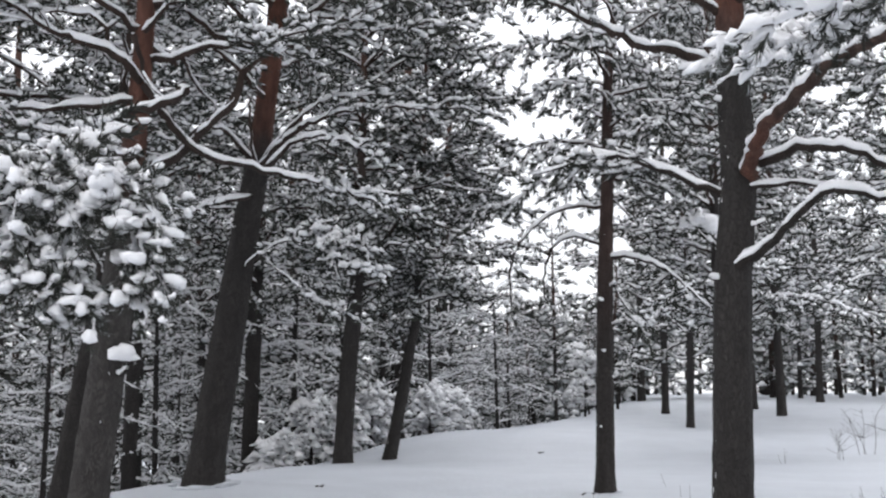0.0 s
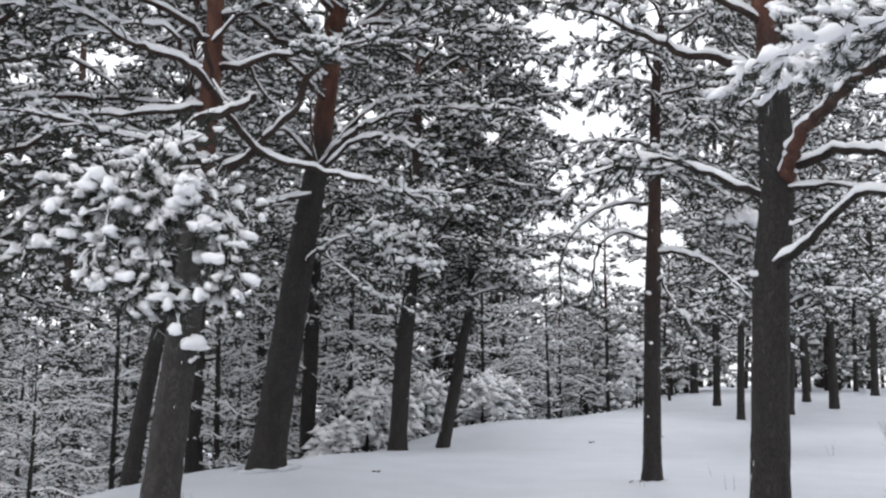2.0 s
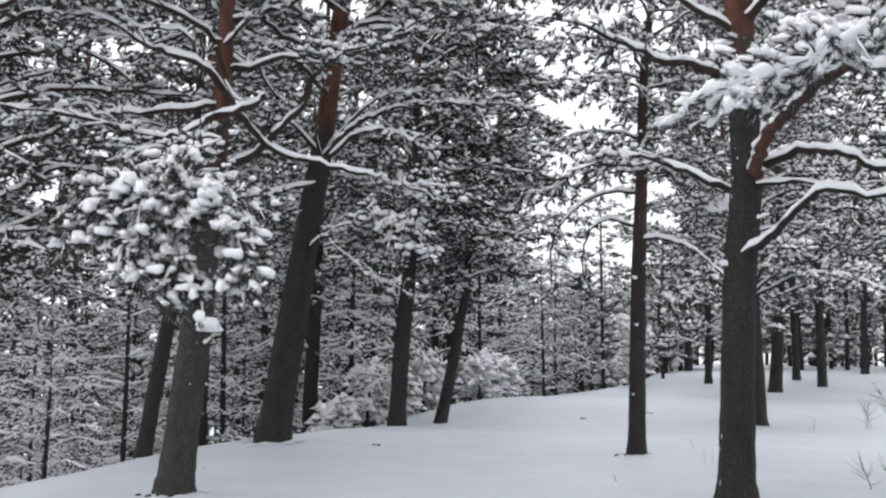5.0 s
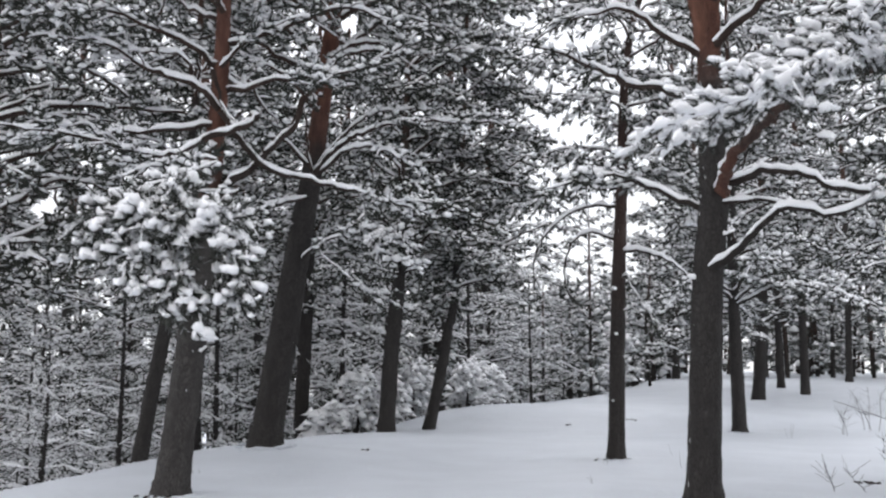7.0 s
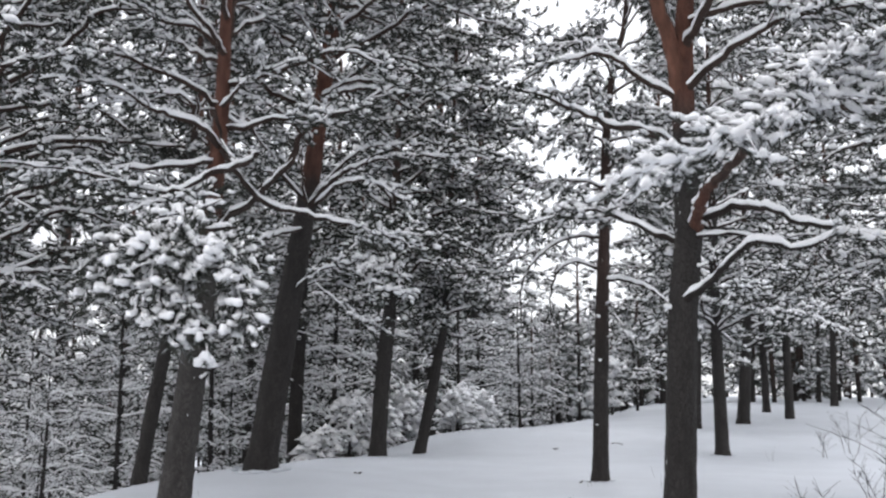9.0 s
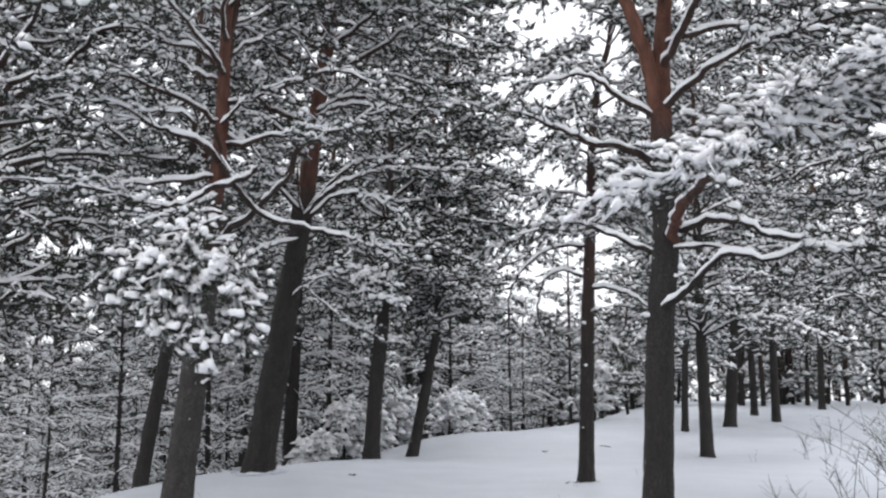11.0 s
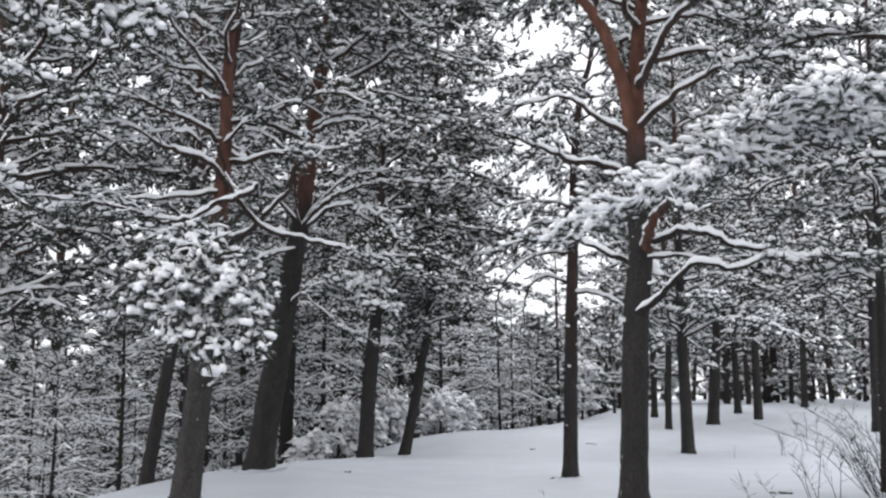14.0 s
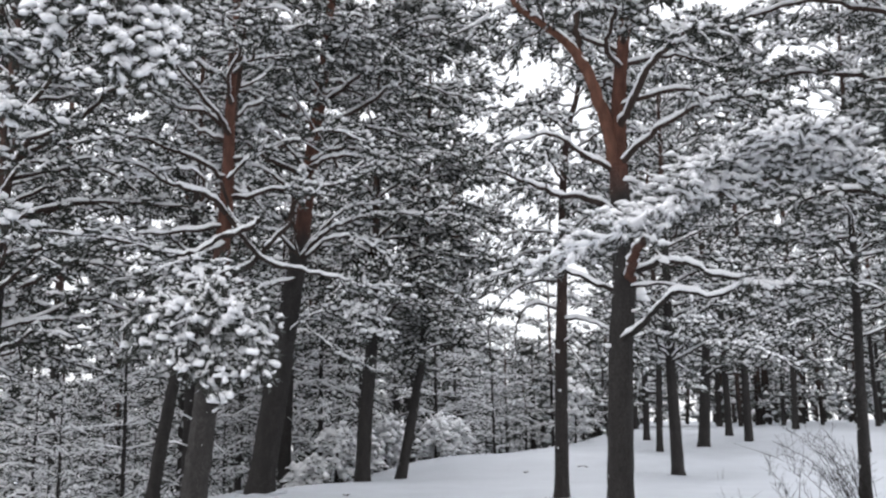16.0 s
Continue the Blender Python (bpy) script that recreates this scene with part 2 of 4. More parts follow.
class Pine:
    """A pine: trunk, limbs with their snow, brushes of needles and the pillows of snow on them."""

    def __init__(self, base, name="pine_tree", lod=1, tree=None):
        self.base = np.array(base, float)
        self.root, self.lod, self.whole = tree or new(name), lod, tree is None
        self.root.location = base
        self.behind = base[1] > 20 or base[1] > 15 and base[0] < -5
        self.needles, self.pillows = Bag(), Bag()
        self.twigs, self.twig_snow = Bag(), Bag()
        self.pos, self.dir, self.twig_ridges, self.shelf, self.hang = [], [], False, 0.0, 0.0
        self.caps = None

    def local(self, pts):
        return np.asarray(pts, float) - self.base

    def trunk(self, pts, radii, sides=28, step=0.09, flecks=70, name="trunk", bark=None):
        p = self.local(pts)
        ln = np.linalg.norm(np.diff(p, axis=0), axis=1).sum()
        q = resample(p, max(8, int(ln / step)))
        u = np.linspace(0, 1, len(q))
        r = np.interp(u, np.linspace(0, 1, len(radii)), radii)
        self.axis, self.girth = q, r
        bag = Bag()
        t = tangents(q)
        a = np.linspace(0, 2 * np.pi, sides, endpoint=False)
        x = np.cross((0, 1, 0), t)
        x /= np.linalg.norm(x, axis=1, keepdims=True)
        y = np.cross(t, x)
        lobes = 1 + 0.035 * np.sin(3 * a + 1 + 0.4 * q[:, 2:]) + 0.03 * np.sin(7 * a + q[:, 2:] * 0.9)
        foot = np.exp(-np.clip(q[:, 2:], 0, None) / 0.16)
        lobes = lobes + foot * (0.16 + 0.13 * np.sin(5 * a + 0.7) * np.sin(2 * a + 1.9))
        rr = r[:, None] * (lobes + 0.028 * RNG.normal(size=(len(q), sides)))
        v = q[:, None] + rr[..., None] * (np.cos(a)[None, :, None] * x[:, None] + np.sin(a)[None, :, None] * y[:, None])
        bag.add(v, quads(len(q), sides))
        part(name, bag, bark or (FAR_BARK if self.lod == 2 else BARK), self.root)
        if self.lod < 2 and self.whole:
            n = 26
            a = np.sort(RNG.uniform(0, 2 * np.pi, n))
            d = r[0] * RNG.uniform(0.95, 1.25, n)
            spot = np.stack([np.cos(a) * d, np.sin(a) * d, 0 * a], 1)
            w = spot + np.array([q[np.argmin(abs(q[:, 2])), 0], q[np.argmin(abs(q[:, 2])), 1], 0])
            w[:, 2] = ground_height(w[:, 0] + self.base[0], w[:, 1] + self.base[1]) - self.base[2] - 0.012
            bag = Bag()
            scatter(bag, LUMP_FINE, w, frames_along(np.stack([-np.sin(a), np.cos(a), 0 * a], 1)) * np.array([1.6, 1, 1])[None, None] * np.array([1, 1, 0.32])[None, :, None], r[0] * RNG.uniform(0.16, 0.42, n))
            part("snow_collar", bag, DIMMED_GROUND_SNOW, self.root, "low lip of snow round the foot of the trunk")
        if flecks:
            k = RNG.integers(2, int(len(q) * 0.55), flecks)
            b = np.where(RNG.random(flecks) < 0.94, RNG.normal(3.35, 0.3, flecks), RNG.uniform(3.2, 6.2, flecks))
            out = np.cos(b)[:, None] * x[k] + np.sin(b)[:, None] * y[k]
            bag = Bag()
            rot = np.stack([np.cross(out, t[k]), t[k], out], -1)
            scatter(bag, LUMP, q[k] + out * (r[k] * 0.98)[:, None], rot * np.array([0.8, 3.4, 0.35]), 0.010 * RNG.random(flecks) ** 2 + 0.0025)
            part("snow_fleck", bag, SNOW, self.root, "small snow flecks caught in the bark", kind="stuff")

    def limb(self, r, *pts, bare=0.35, tip=0.3, deep=0.062, twigs=10, reach=0.7, brush=6, own=True, droop=0.18, fork=True, bark=None):
        """A limb through the given places, thick r at its root, with side twigs past its bare part."""
        p = self.local(pts)
        ln = np.linalg.norm(np.diff(p, axis=0), axis=1).sum()
        n = max(7, int(ln / 0.11)) if own else max(5, int(ln / (0.28 if self.lod == 2 else 0.17)))
        q = resample(p, n)
        if own:
            q[1:-1] += RNG.normal(0, 0.014, (n - 2, 3))
        elif self.lod < 2:
            q[1:-1] += RNG.normal(0, 0.02, (n - 2, 3))
        else:
            q[1:-1] += RNG.normal(0, 0.022, (n - 2, 3))
        rad = r * (1 - (1 - tip) * np.linspace(0, 1, n) ** 0.8)
        if own:
            stick, snow = Bag(), Bag()
            tube(stick, q, rad, 8, 0.04)
            ridge(snow, q, rad, deep, 8)
            ob = part("limb", stick, bark or (BARK if r > 0.08 else TWIG), self.root)
            part("limb_snow", snow, SNOW, ob, "ridge of fresh snow along the limb")
        else:
            k = 4 if self.lod == 2 else 5
            tube(self.twigs, q, rad, k - 1)
            ridge(self.twig_snow, q, rad, deep, k)
        for k in range(twigs):
            f = bare + (1 - bare) * (k + RNG.random()) / twigs
            i = min(int(f * (n - 1)), n - 2)
            o = q[i]
            t = q[i + 1] - q[i]
            t = t / np.linalg.norm(t)
            side = np.cross(t, (0, 0, 1)) * (1 if k % 2 else -1)
            d = t * RNG.uniform(0.3, 0.9) + side * RNG.uniform(0.3, 1.0) + np.array([0, 0, RNG.uniform(-0.25, 0.45)])
            self.twig(o, d, reach * RNG.uniform(0.55, 1.15) * (1.15 - 0.5 * f), brush, droop, max(0.35 * rad[i], 0.006), own)
        if fork:
            self.twig(q[-1], q[-1] - q[-2], 0.6 * reach, brush, droop, rad[-1] * 0.9, own)

    def stub(self, x, y, z, dx, dy, dz, r=0.014, deep=0.05):
        """A short dead branch with a cap of snow."""
        o = np.array([x, y, z])
        d = np.array([dx, dy, dz])
        self.limb(r, o, o + 0.5 * d, o + d, twigs=0, fork=False, deep=deep, tip=0.6)

    def snow_cap(self, *spots, big=1.0):
        """Snow caught on a knot of the trunk."""
        bag = Bag()
        p = self.local(spots)
        n = len(p)
        scatter(bag, LUMP_FINE, p, frames_along(RNG.normal(size=(n, 3)) * np.array([1, 1, 0.2])), big * RNG.uniform(0.05, 0.085, n))
        part("snow_cap", bag, SNOW, self.root, "small heap of snow caught on the wood")

    def twig(self, o, d, ln, brush, droop, r, fine):
        d = np.asarray(d, float)
        d = d / np.linalg.norm(d)
        n = (3 if self.twig_ridges else 2) if self.lod == 2 else 10 if self.shelf else 5 if fine else 4
        s = np.linspace(0, 1, n)[:, None]
        w = np.cross(d, RNG.normal(size=3)) * 0.16
        q = o + d * ln * s + w * ln * s * (1 - s) * 2 - np.array([0, 0, droop * ln]) * s ** 2
        rad = r * np.linspace(1, 0.5, n)
        tube(self.twigs, q, rad, 3 if self.lod == 2 else 4)
        if self.lod < 2 or self.twig_ridges:
            ridge(self.twig_snow, q, rad + 0.006 + self.shelf * RNG.uniform(0.3, 1.0), 0.05 if self.twig_ridges else (0.036 if fine else 0.026) + 0.8 * self.shelf, 6 if self.shelf else 4, self.shelf > 0)
        m = max(1, int(round(brush * ln / 0.7)))
        f = 0.25 + 0.75 * (np.arange(m) + RNG.random(m)) / m
        f[-1] = 1
        at = np.stack([np.interp(f, s[:, 0], q[:, c]) for c in range(3)], 1)
        aim = d + RNG.normal(0, 0.7, (m, 3)) + np.array([0, 0, 0.12 - self.hang])
        aim[-1] = d - np.array([0, 0, self.hang])
        self.pos.append(at + aim / np.linalg.norm(aim, axis=1, keepdims=True) * 0.05 + RNG.normal(0, 0.03, (m, 3)))
        self.dir.append(aim)

    def crown(self, z0, z1, limbs, spread, rise=0.25, sag=0.10, thick=0.5, **more):
        """Limbs all round the upper trunk, longest in the lower third."""
        top = self.axis[-1, 2]
        turn = RNG.uniform(0, 6.28)
        for k in range(limbs):
            f = (k + RNG.random() * 0.8) / limbs
            z = min(z0 + (z1 - z0) * f, top - 0.05)
            i = int(np.argmin(abs(self.axis[:, 2] - z)))
            o, g = self.axis[i], self.girth[i]
            turn += 2.4 + RNG.normal(0, 0.35)
            ln = spread * (0.55 + 0.75 * np.sin(np.pi * (0.22 + 0.72 * f))) * RNG.uniform(0.65, 1.1) * 0.8
            a = np.array([np.cos(turn), np.sin(turn), 0])
            b = np.array([-a[1], a[0], 0]) * RNG.normal(0, 0.16)
            up = rise + 0.5 * f + RNG.normal(0, 0.12)
            pts = [o, o + ln * (0.3 * a + b * 0.3 + np.array([0, 0, 0.30 * up])), o + ln * (0.62 * a + b + np.array([0, 0, 0.55 * up])),
                   o + ln * (a + 0.6 * b + np.array([0, 0, 0.6 * up - sag]))]
            for q in pts[1:]:
                q += RNG.normal(0, 0.05 * ln ** 0.5, 3)
            # leave out limbs that would cross a sky gap in the camera's view
            if self.behind and in_view_gap(np.array(pts[1:]) + self.base).any():
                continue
            self.limb(min(thick * g, 0.014 + 0.02 * ln), *[q + self.base for q in pts], own=False, **more)

    def finish(self, label, size=0.125, snow=(0.025, 0.064), cover=0.88, skew=1.2, group="", category="pine tree", leaf=None, names=("branchwork", "branch_snow", "foliage", "crown_snow")):
        pos, aim = np.concatenate(self.pos), np.concatenate(self.dir)
        # drop the tufts that would close a sky gap in the camera's view
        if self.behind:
            keep = ~in_view_gap(pos + self.base)
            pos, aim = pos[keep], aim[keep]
        n = len(pos)
        rot = frames_along(aim)
        spin = RNG.uniform(0, 6.28, n)
        scatter(self.needles, LOD[self.lod][0], pos, rot, size * RNG.uniform(0.75, 1.25, n))
        m = RNG.random(n) < cover
        k = int(m.sum())
        flat = aim[m] * np.array([1, 1, 0.25])
        s = snow[0] + (snow[1] - snow[0]) * RNG.random(k) ** skew
        scatter(self.pillows, self.caps or LOD[self.lod][1], pos[m] + np.array([0, 0, 0.035]) + 0.3 * size * flat, frames_along(flat), s)
        part(names[0], self.twigs, TWIG, self.root, kind="stuff")
        part(names[1], self.twig_snow, SNOW, self.root, "thin snow along the twigs", kind="stuff")
        part(names[2], self.needles, leaf or NEEDLE, self.root, "dark green needle brushes", smooth=False, kind="stuff")
        part(names[3], self.pillows, SNOW, self.root, "pillows of fresh snow on the needles", kind="stuff")
        if self.whole:
            tagged(self.root, label, category, group)
        return self.root


# ---- ground ----
ROLL_Y = np.arange(-60.0, 400.0, 0.5)
ROLL_Z = np.interp(ROLL_Y, [-60, 0, 6, 11, 17.8, 26, 32, 40, 50, 70, 120, 400], [-0.65, -0.40, -0.19, 0.00, 0.10, 0.40, 0.88, 1.2, 1.75, 2.5, 3.9, 6.3])
ROLL_Z = np.convolve(np.pad(ROLL_Z, 4, "edge"), np.ones(9) / 9, "valid")


def ground_height(x, y):
    x, y = np.asarray(x, float), np.asarray(y, float)
    z = np.interp(y, ROLL_Y, ROLL_Z)
    # the slope that falls away on one side
    edge = np.interp(y, [6, 10, 12, 14, 17, 20, 24, 28, 32, 36, 40, 50, 80, 150], [-8, -7.0, -6.7, -6.5, -6.0, -5.3, -4.2, -2.6, -1.0, 0.8, 2.6, 6.5, 12, 20])
    drop = 0.6 * np.logaddexp(0, (edge - x) / 0.6) * 0.34
    z = z - 11.0 * np.tanh(drop / 11.0)
    # the swell under the thick pine, the hump on the crest, the hollow before it
    z = z + 0.25 * np.exp(-((x + 3.7) ** 2 + (y - 17.4) ** 2) / 2.5) - 0.10 * np.exp(-((x + 4.6) ** 2 + (y - 12.5) ** 2) / 7.0)
    z = z + 0.16 * np.exp(-((x - 1.5) ** 2 / 14 + (y - 31.5) ** 2 / 7)) - 0.16 * np.exp(-((x + 1.8) ** 2 / 3 + (y - 26.5) ** 2 / 6)) - 0.10 * np.exp(-((x - 6) ** 2 + (y - 25) ** 2) / 20)
    z = z + 0.075 * np.sin(1.05 * y + 0.12 * x + np.sin(0.35 * x)) / (1 + np.exp(np.clip((4.5 - x) * 1.2, -50, 50))) * np.exp(-((y - 34) / 13) ** 2)
    far = 1 / (1 + (np.hypot(x, y - 15) / 60) ** 2)
    z = z + far * (0.05 * np.sin(0.55 * x + 0.3 * y) * np.sin(0.4 * y - 0.2 * x + 1) + 0.025 * np.sin(1.3 * x - 0.9 * y + 2) * np.sin(0.8 * y + 0.5 * x))
    z = z + far * 0.010 * np.sin(2.3 * x + 1.5 * y) * np.sin(1.9 * y - 0.9 * x + 0.6)
    return z


def build_ground():
    u = np.linspace(-1, 1, 231)
    g = np.sinh(6.2 * u) / np.sinh(6.2) * 1500
    gx, gy = np.meshgrid(g, g + 16, indexing="ij")
    v = np.stack([gx, gy, ground_height(gx, gy)], -1).reshape(-1, 3)
    i, j = np.meshgrid(np.arange(230), np.arange(230), indexing="ij")
    a = i * 231 + j
    f = np.concatenate([np.stack([a, a + 231, a + 232], -1).reshape(-1, 3), np.stack([a, a + 232, a + 1], -1).reshape(-1, 3)])
    bag = Bag()
    bag.add(v, f)
    ob = new("ground", bag.mesh("ground", DIMMED_GROUND_SNOW))
    tagged(ob, "smooth deep untouched snow over a gentle rise", "snow ground", kind="structure")


build_ground()


def G(x, y):
    return float(ground_height(x, y))


# ---- the large pine with the forked orange top ----
t = Pine((2.62, 11.05, G(2.62, 11.05)))
t.trunk([(2.60, 11.05, -0.4), (2.62, 11.05, 0.3), (2.69, 11.04, 2.4), (2.79, 11.03, 3.6), (2.78, 11.02, 4.5), (2.77, 11.0, 5.6), (2.84, 11.05, 6.7),
         (2.95, 11.1, 7.55), (3.04, 11.15, 8.2), (3.17, 11.2, 9.6), (3.2, 11.3, 12.0)], [0.24, 0.19, 0.178, 0.165, 0.13, 0.10, 0.085, 0.06, 0.03], bark=HIGH_BARK)
t.limb(0.118, (2.75, 11.0, 5.35), (2.52, 10.9, 6.3), (2.18, 10.8, 7.1), (1.86, 10.7, 7.42), (1.34, 10.6, 7.8), (0.96, 10.5, 8.3), bare=0.6, twigs=10, tip=0.4, bark=ORANGE)
t.limb(0.055, (2.18, 10.8, 7.05), (2.20, 10.8, 8.0), (2.3, 10.8, 9.0), bare=0.3, twigs=8)
t.limb(0.060, (2.80, 10.95, 5.42), (3.2, 10.62, 5.75), (3.59, 10.35, 5.97), (4.04, 10.07, 6.09), (4.7, 9.8, 6.1), bare=0.5, twigs=12)
t.limb(0.055, (2.80, 11.0, 6.3), (3.27, 10.88, 6.47), (3.85, 10.75, 6.49), (4.41, 10.62, 6.26), (4.95, 10.5, 6.1), bare=0.5, twigs=10)
t.limb(0.062, (2.84, 10.95, 3.68), (3.19, 10.7, 3.82), (3.58, 10.4, 3.79), (3.9, 10.15, 3.6), (4.23, 10.0, 3.48), (4.65, 9.9, 3.34), (5.06, 9.71, 3.36), (5.7, 9.5, 3.3), bare=0.7, twigs=8, deep=0.06)
t.limb(0.060, (2.72, 10.9, 2.72), (3.0, 10.66, 2.92), (3.21, 10.45, 3.18), (3.48, 10.25, 3.33), (3.91, 10.1, 3.24), (4.27, 9.95, 3.34), (4.8, 9.8, 3.3), bare=0.75, twigs=6, deep=0.06)
t.limb(0.070, (2.66, 11.0, 4.66), (2.26, 10.8, 4.85), (1.83, 10.6, 4.86), (1.4, 10.4, 4.99), (0.98, 10.2, 5.12), bare=0.6, twigs=5, reach=0.5, deep=0.055)
t.limb(0.050, (2.7, 11.0, 5.3), (2.21, 10.9, 5.58), (1.82, 10.8, 5.83), (1.35, 10.7, 5.77), (0.83, 10.6, 5.53), bare=0.6, twigs=5, reach=0.5)
t.limb(0.050, (2.66, 11.05, 3.46), (2.22, 11.12, 3.68), (1.91, 11.25, 3.83), (1.58, 11.38, 3.95), (1.2, 11.5, 3.9), bare=0.4, twigs=8)
t.limb(0.078, (2.86, 10.95, 3.6), (2.9, 10.4, 3.95), (3.2, 9.7, 4.27), (3.5, 8.9, 4.34), (3.9, 7.8, 4.3), (4.5, 6.8, 4.25), (5.3, 5.9, 4.15), bare=0.6, twigs=16, tip=0.4, deep=0.06, bark=LIMB_BARK)
t.limb(0.034, (2.82, 10.95, 3.5), (3.3, 10.8, 3.52), (3.65, 10.7, 3.45), (4.0, 10.55, 3.46), bare=0.7, twigs=3, reach=0.4, deep=0.045)
t.stub(2.7, 11.0, 2.6, -0.26, -0.12, 0.02, 0.016)
t.stub(2.72, 11.0, 3.1, 0.28, -0.15, 0.06, 0.016)
t.stub(2.75, 11.0, 4.35, -0.3, -0.1, 0.1, 0.02)
t.limb(0.06, (2.82, 10.95, 6.0), (3.1, 9.6, 6.5), (3.3, 8.2, 6.4), (3.25, 7.0, 6.1), bare=0.5, twigs=14)
t.crown(6.7, 11.8, 33, 2.7, twigs=13, brush=10)
t.finish("tall pine with dark lower bark, orange forked top and snow-laden limbs", cover=0.85)

# near sprays at the end of its long limb
t = Pine(t.base, lod=0, tree=t.root)
t.shelf, t.caps = 0.018, LUMP_SHELF
for pts in (((3.72, 8.2, 4.3), (3.5, 7.0, 4.15), (3.1, 5.9, 3.85), (2.5, 5.1, 3.45), (2.0, 4.8, 3.2), (1.45, 4.85, 2.98)),
            ((4.2, 7.3, 4.25), (4.3, 6.4, 4.15), (4.5, 5.8, 4.0), (4.7, 5.3, 3.8)),
            ((3.3, 6.5, 4.0), (2.8, 6.0, 3.7), (2.2, 5.6, 3.35), (1.6, 5.4, 3.0)),
            ((3.9, 7.6, 4.3), (3.7, 6.6, 4.3), (3.3, 5.8, 4.15), (2.8, 5.3, 3.8)),
            ((4.6, 6.7, 4.25), (4.3, 5.9, 4.25), (3.9, 5.2, 4.2), (3.6, 4.7, 4.05))):
    t.limb(0.02, *pts, bare=0.08, twigs=34, reach=0.55, brush=13, deep=0.07, droop=0.10)
t.finish("snow-heavy pine bough hanging from a long limb", size=0.072, snow=(0.013, 0.042), cover=0.85, skew=1.3, names=("bough_twigwork", "bough_twig_snow", "bough_foliage", "bough_snow"))

# ---- the leaning pine with the big snowy clump ----
t = Pine((-3.98, 12.1, G(-3.98, 12.1)))
t.trunk([(-4.02, 12.1, -0.4), (-3.93, 12.1, 0.4), (-3.76, 12.07, 1.9), (-3.64, 12.03, 3.1), (-3.56, 12.0, 4.1), (-3.48, 11.97, 5.4), (-3.46, 11.95, 6.5),
         (-3.42, 11.93, 7.8), (-3.38, 11.9, 8.6), (-3.3, 12.0, 12.5)], [0.25, 0.205, 0.185, 0.155, 0.118, 0.095, 0.075, 0.055, 0.03], bark=LEAN_BARK)
t.limb(0.065, (-3.44, 11.95, 6.4), (-3.3, 12.0, 7.7), (-3.27, 12.1, 8.7), (-3.27, 12.2, 9.6), bare=0.5)
t.limb(0.060, (-3.42, 11.85, 4.9), (-3.15, 11.93, 4.5), (-2.86, 12.07, 4.18), (-2.45, 12.2, 4.08), (-1.96, 12.33, 3.98), (-1.47, 12.47, 3.89), (-1.0, 12.6, 3.75), bare=0.72, twigs=12, deep=0.052)
t.limb(0.078, (-3.52, 11.9, 3.75), (-3.17, 12.04, 4.11), (-2.84, 12.19, 4.47), (-2.56, 12.33, 4.83), (-2.41, 12.47, 5.28), (-2.04, 12.61, 5.56), (-1.6, 12.76, 5.78), (-1.15, 12.9, 6.1), bare=0.6, twigs=10, deep=0.05)
t.limb(0.060, (-2.91, 11.7, 4.78), (-3.11, 11.48, 4.57), (-3.52, 11.26, 4.38), (-3.82, 11.04, 4.12), (-4.2, 10.85, 4.15), (-4.85, 10.7, 4.3), (-5.6, 10.5, 4.38), bare=0.6, twigs=10, deep=0.052)
t.limb(0.055, (-3.47, 11.9, 4.93), (-3.67, 11.68, 5.16), (-4.01, 11.45, 5.26), (-4.29, 11.22, 5.33), (-4.67, 11.0, 5.55), (-5.2, 10.9, 5.6), bare=0.6, twigs=9)
t.limb(0.032, (-3.69, 11.7, 5.17), (-3.86, 11.57, 5.54), (-4.10, 11.45, 5.59), (-4.37, 11.32, 5.53), (-4.74, 11.2, 5.37), bare=0.6, twigs=6)
t.limb(0.042, (-3.56, 11.9, 4.72), (-4.39, 11.73, 4.61), (-5.13, 11.57, 4.55), (-5.73, 11.4, 4.43), bare=0.45, twigs=9)
t.limb(0.038, (-3.5, 11.85, 4.44), (-3.58, 11.37, 4.23), (-3.83, 10.93, 4.0), (-4.06, 10.5, 3.84), bare=0.5, twigs=6)
t.limb(0.042, (-3.14, 11.7, 3.78), (-3.35, 11.58, 3.72), (-3.55, 11.45, 3.74), (-3.74, 11.2, 3.78), bare=0.8, twigs=2, fork=False)
t.limb(0.034, (-3.53, 11.75, 5.42), (-3.43, 11.7, 5.1), (-3.32, 11.65, 4.89), (-3.16, 11.6, 4.69), bare=0.9, twigs=1, fork=False)
t.limb(0.034, (-3.46, 11.9, 5.5), (-3.3, 11.77, 5.63), (-2.96, 11.63, 5.84), (-2.57, 11.5, 5.97), bare=0.4, twigs=7)
t.limb(0.050, (-3.45, 11.9, 6.25), (-3.74, 11.67, 6.56), (-4.24, 11.43, 6.6), (-4.64, 11.2, 6.9), bare=0.35, twigs=9)
t.limb(0.060, (-3.5, 11.9, 4.1), (-3.6, 11.0, 3.9), (-3.4, 9.8, 3.65), (-3.0, 8.6, 3.4), (-2.7, 7.6, 3.0), bare=0.6, twigs=8, deep=0.05)
t.snow_cap((-3.52, 11.86, 1.96), (-3.49, 11.88, 1.90), (-3.56, 11.85, 1.93), big=1.3)
t.stub(-3.7, 12.0, 1.72, 0.2, -0.08, 0.08, 0.03)
t.stub(-3.66, 12.0, 2.35, -0.2, -0.2, 0.05)
t.crown(5.2, 7.6, 11, 2.6, twigs=10, brush=8, bare=0.45, deep=0.05)
t.crown(7.0, 12.3, 30, 2.6, twigs=13, brush=10)
t.finish("leaning pine with dark bark, orange crown stem and snowy limbs")

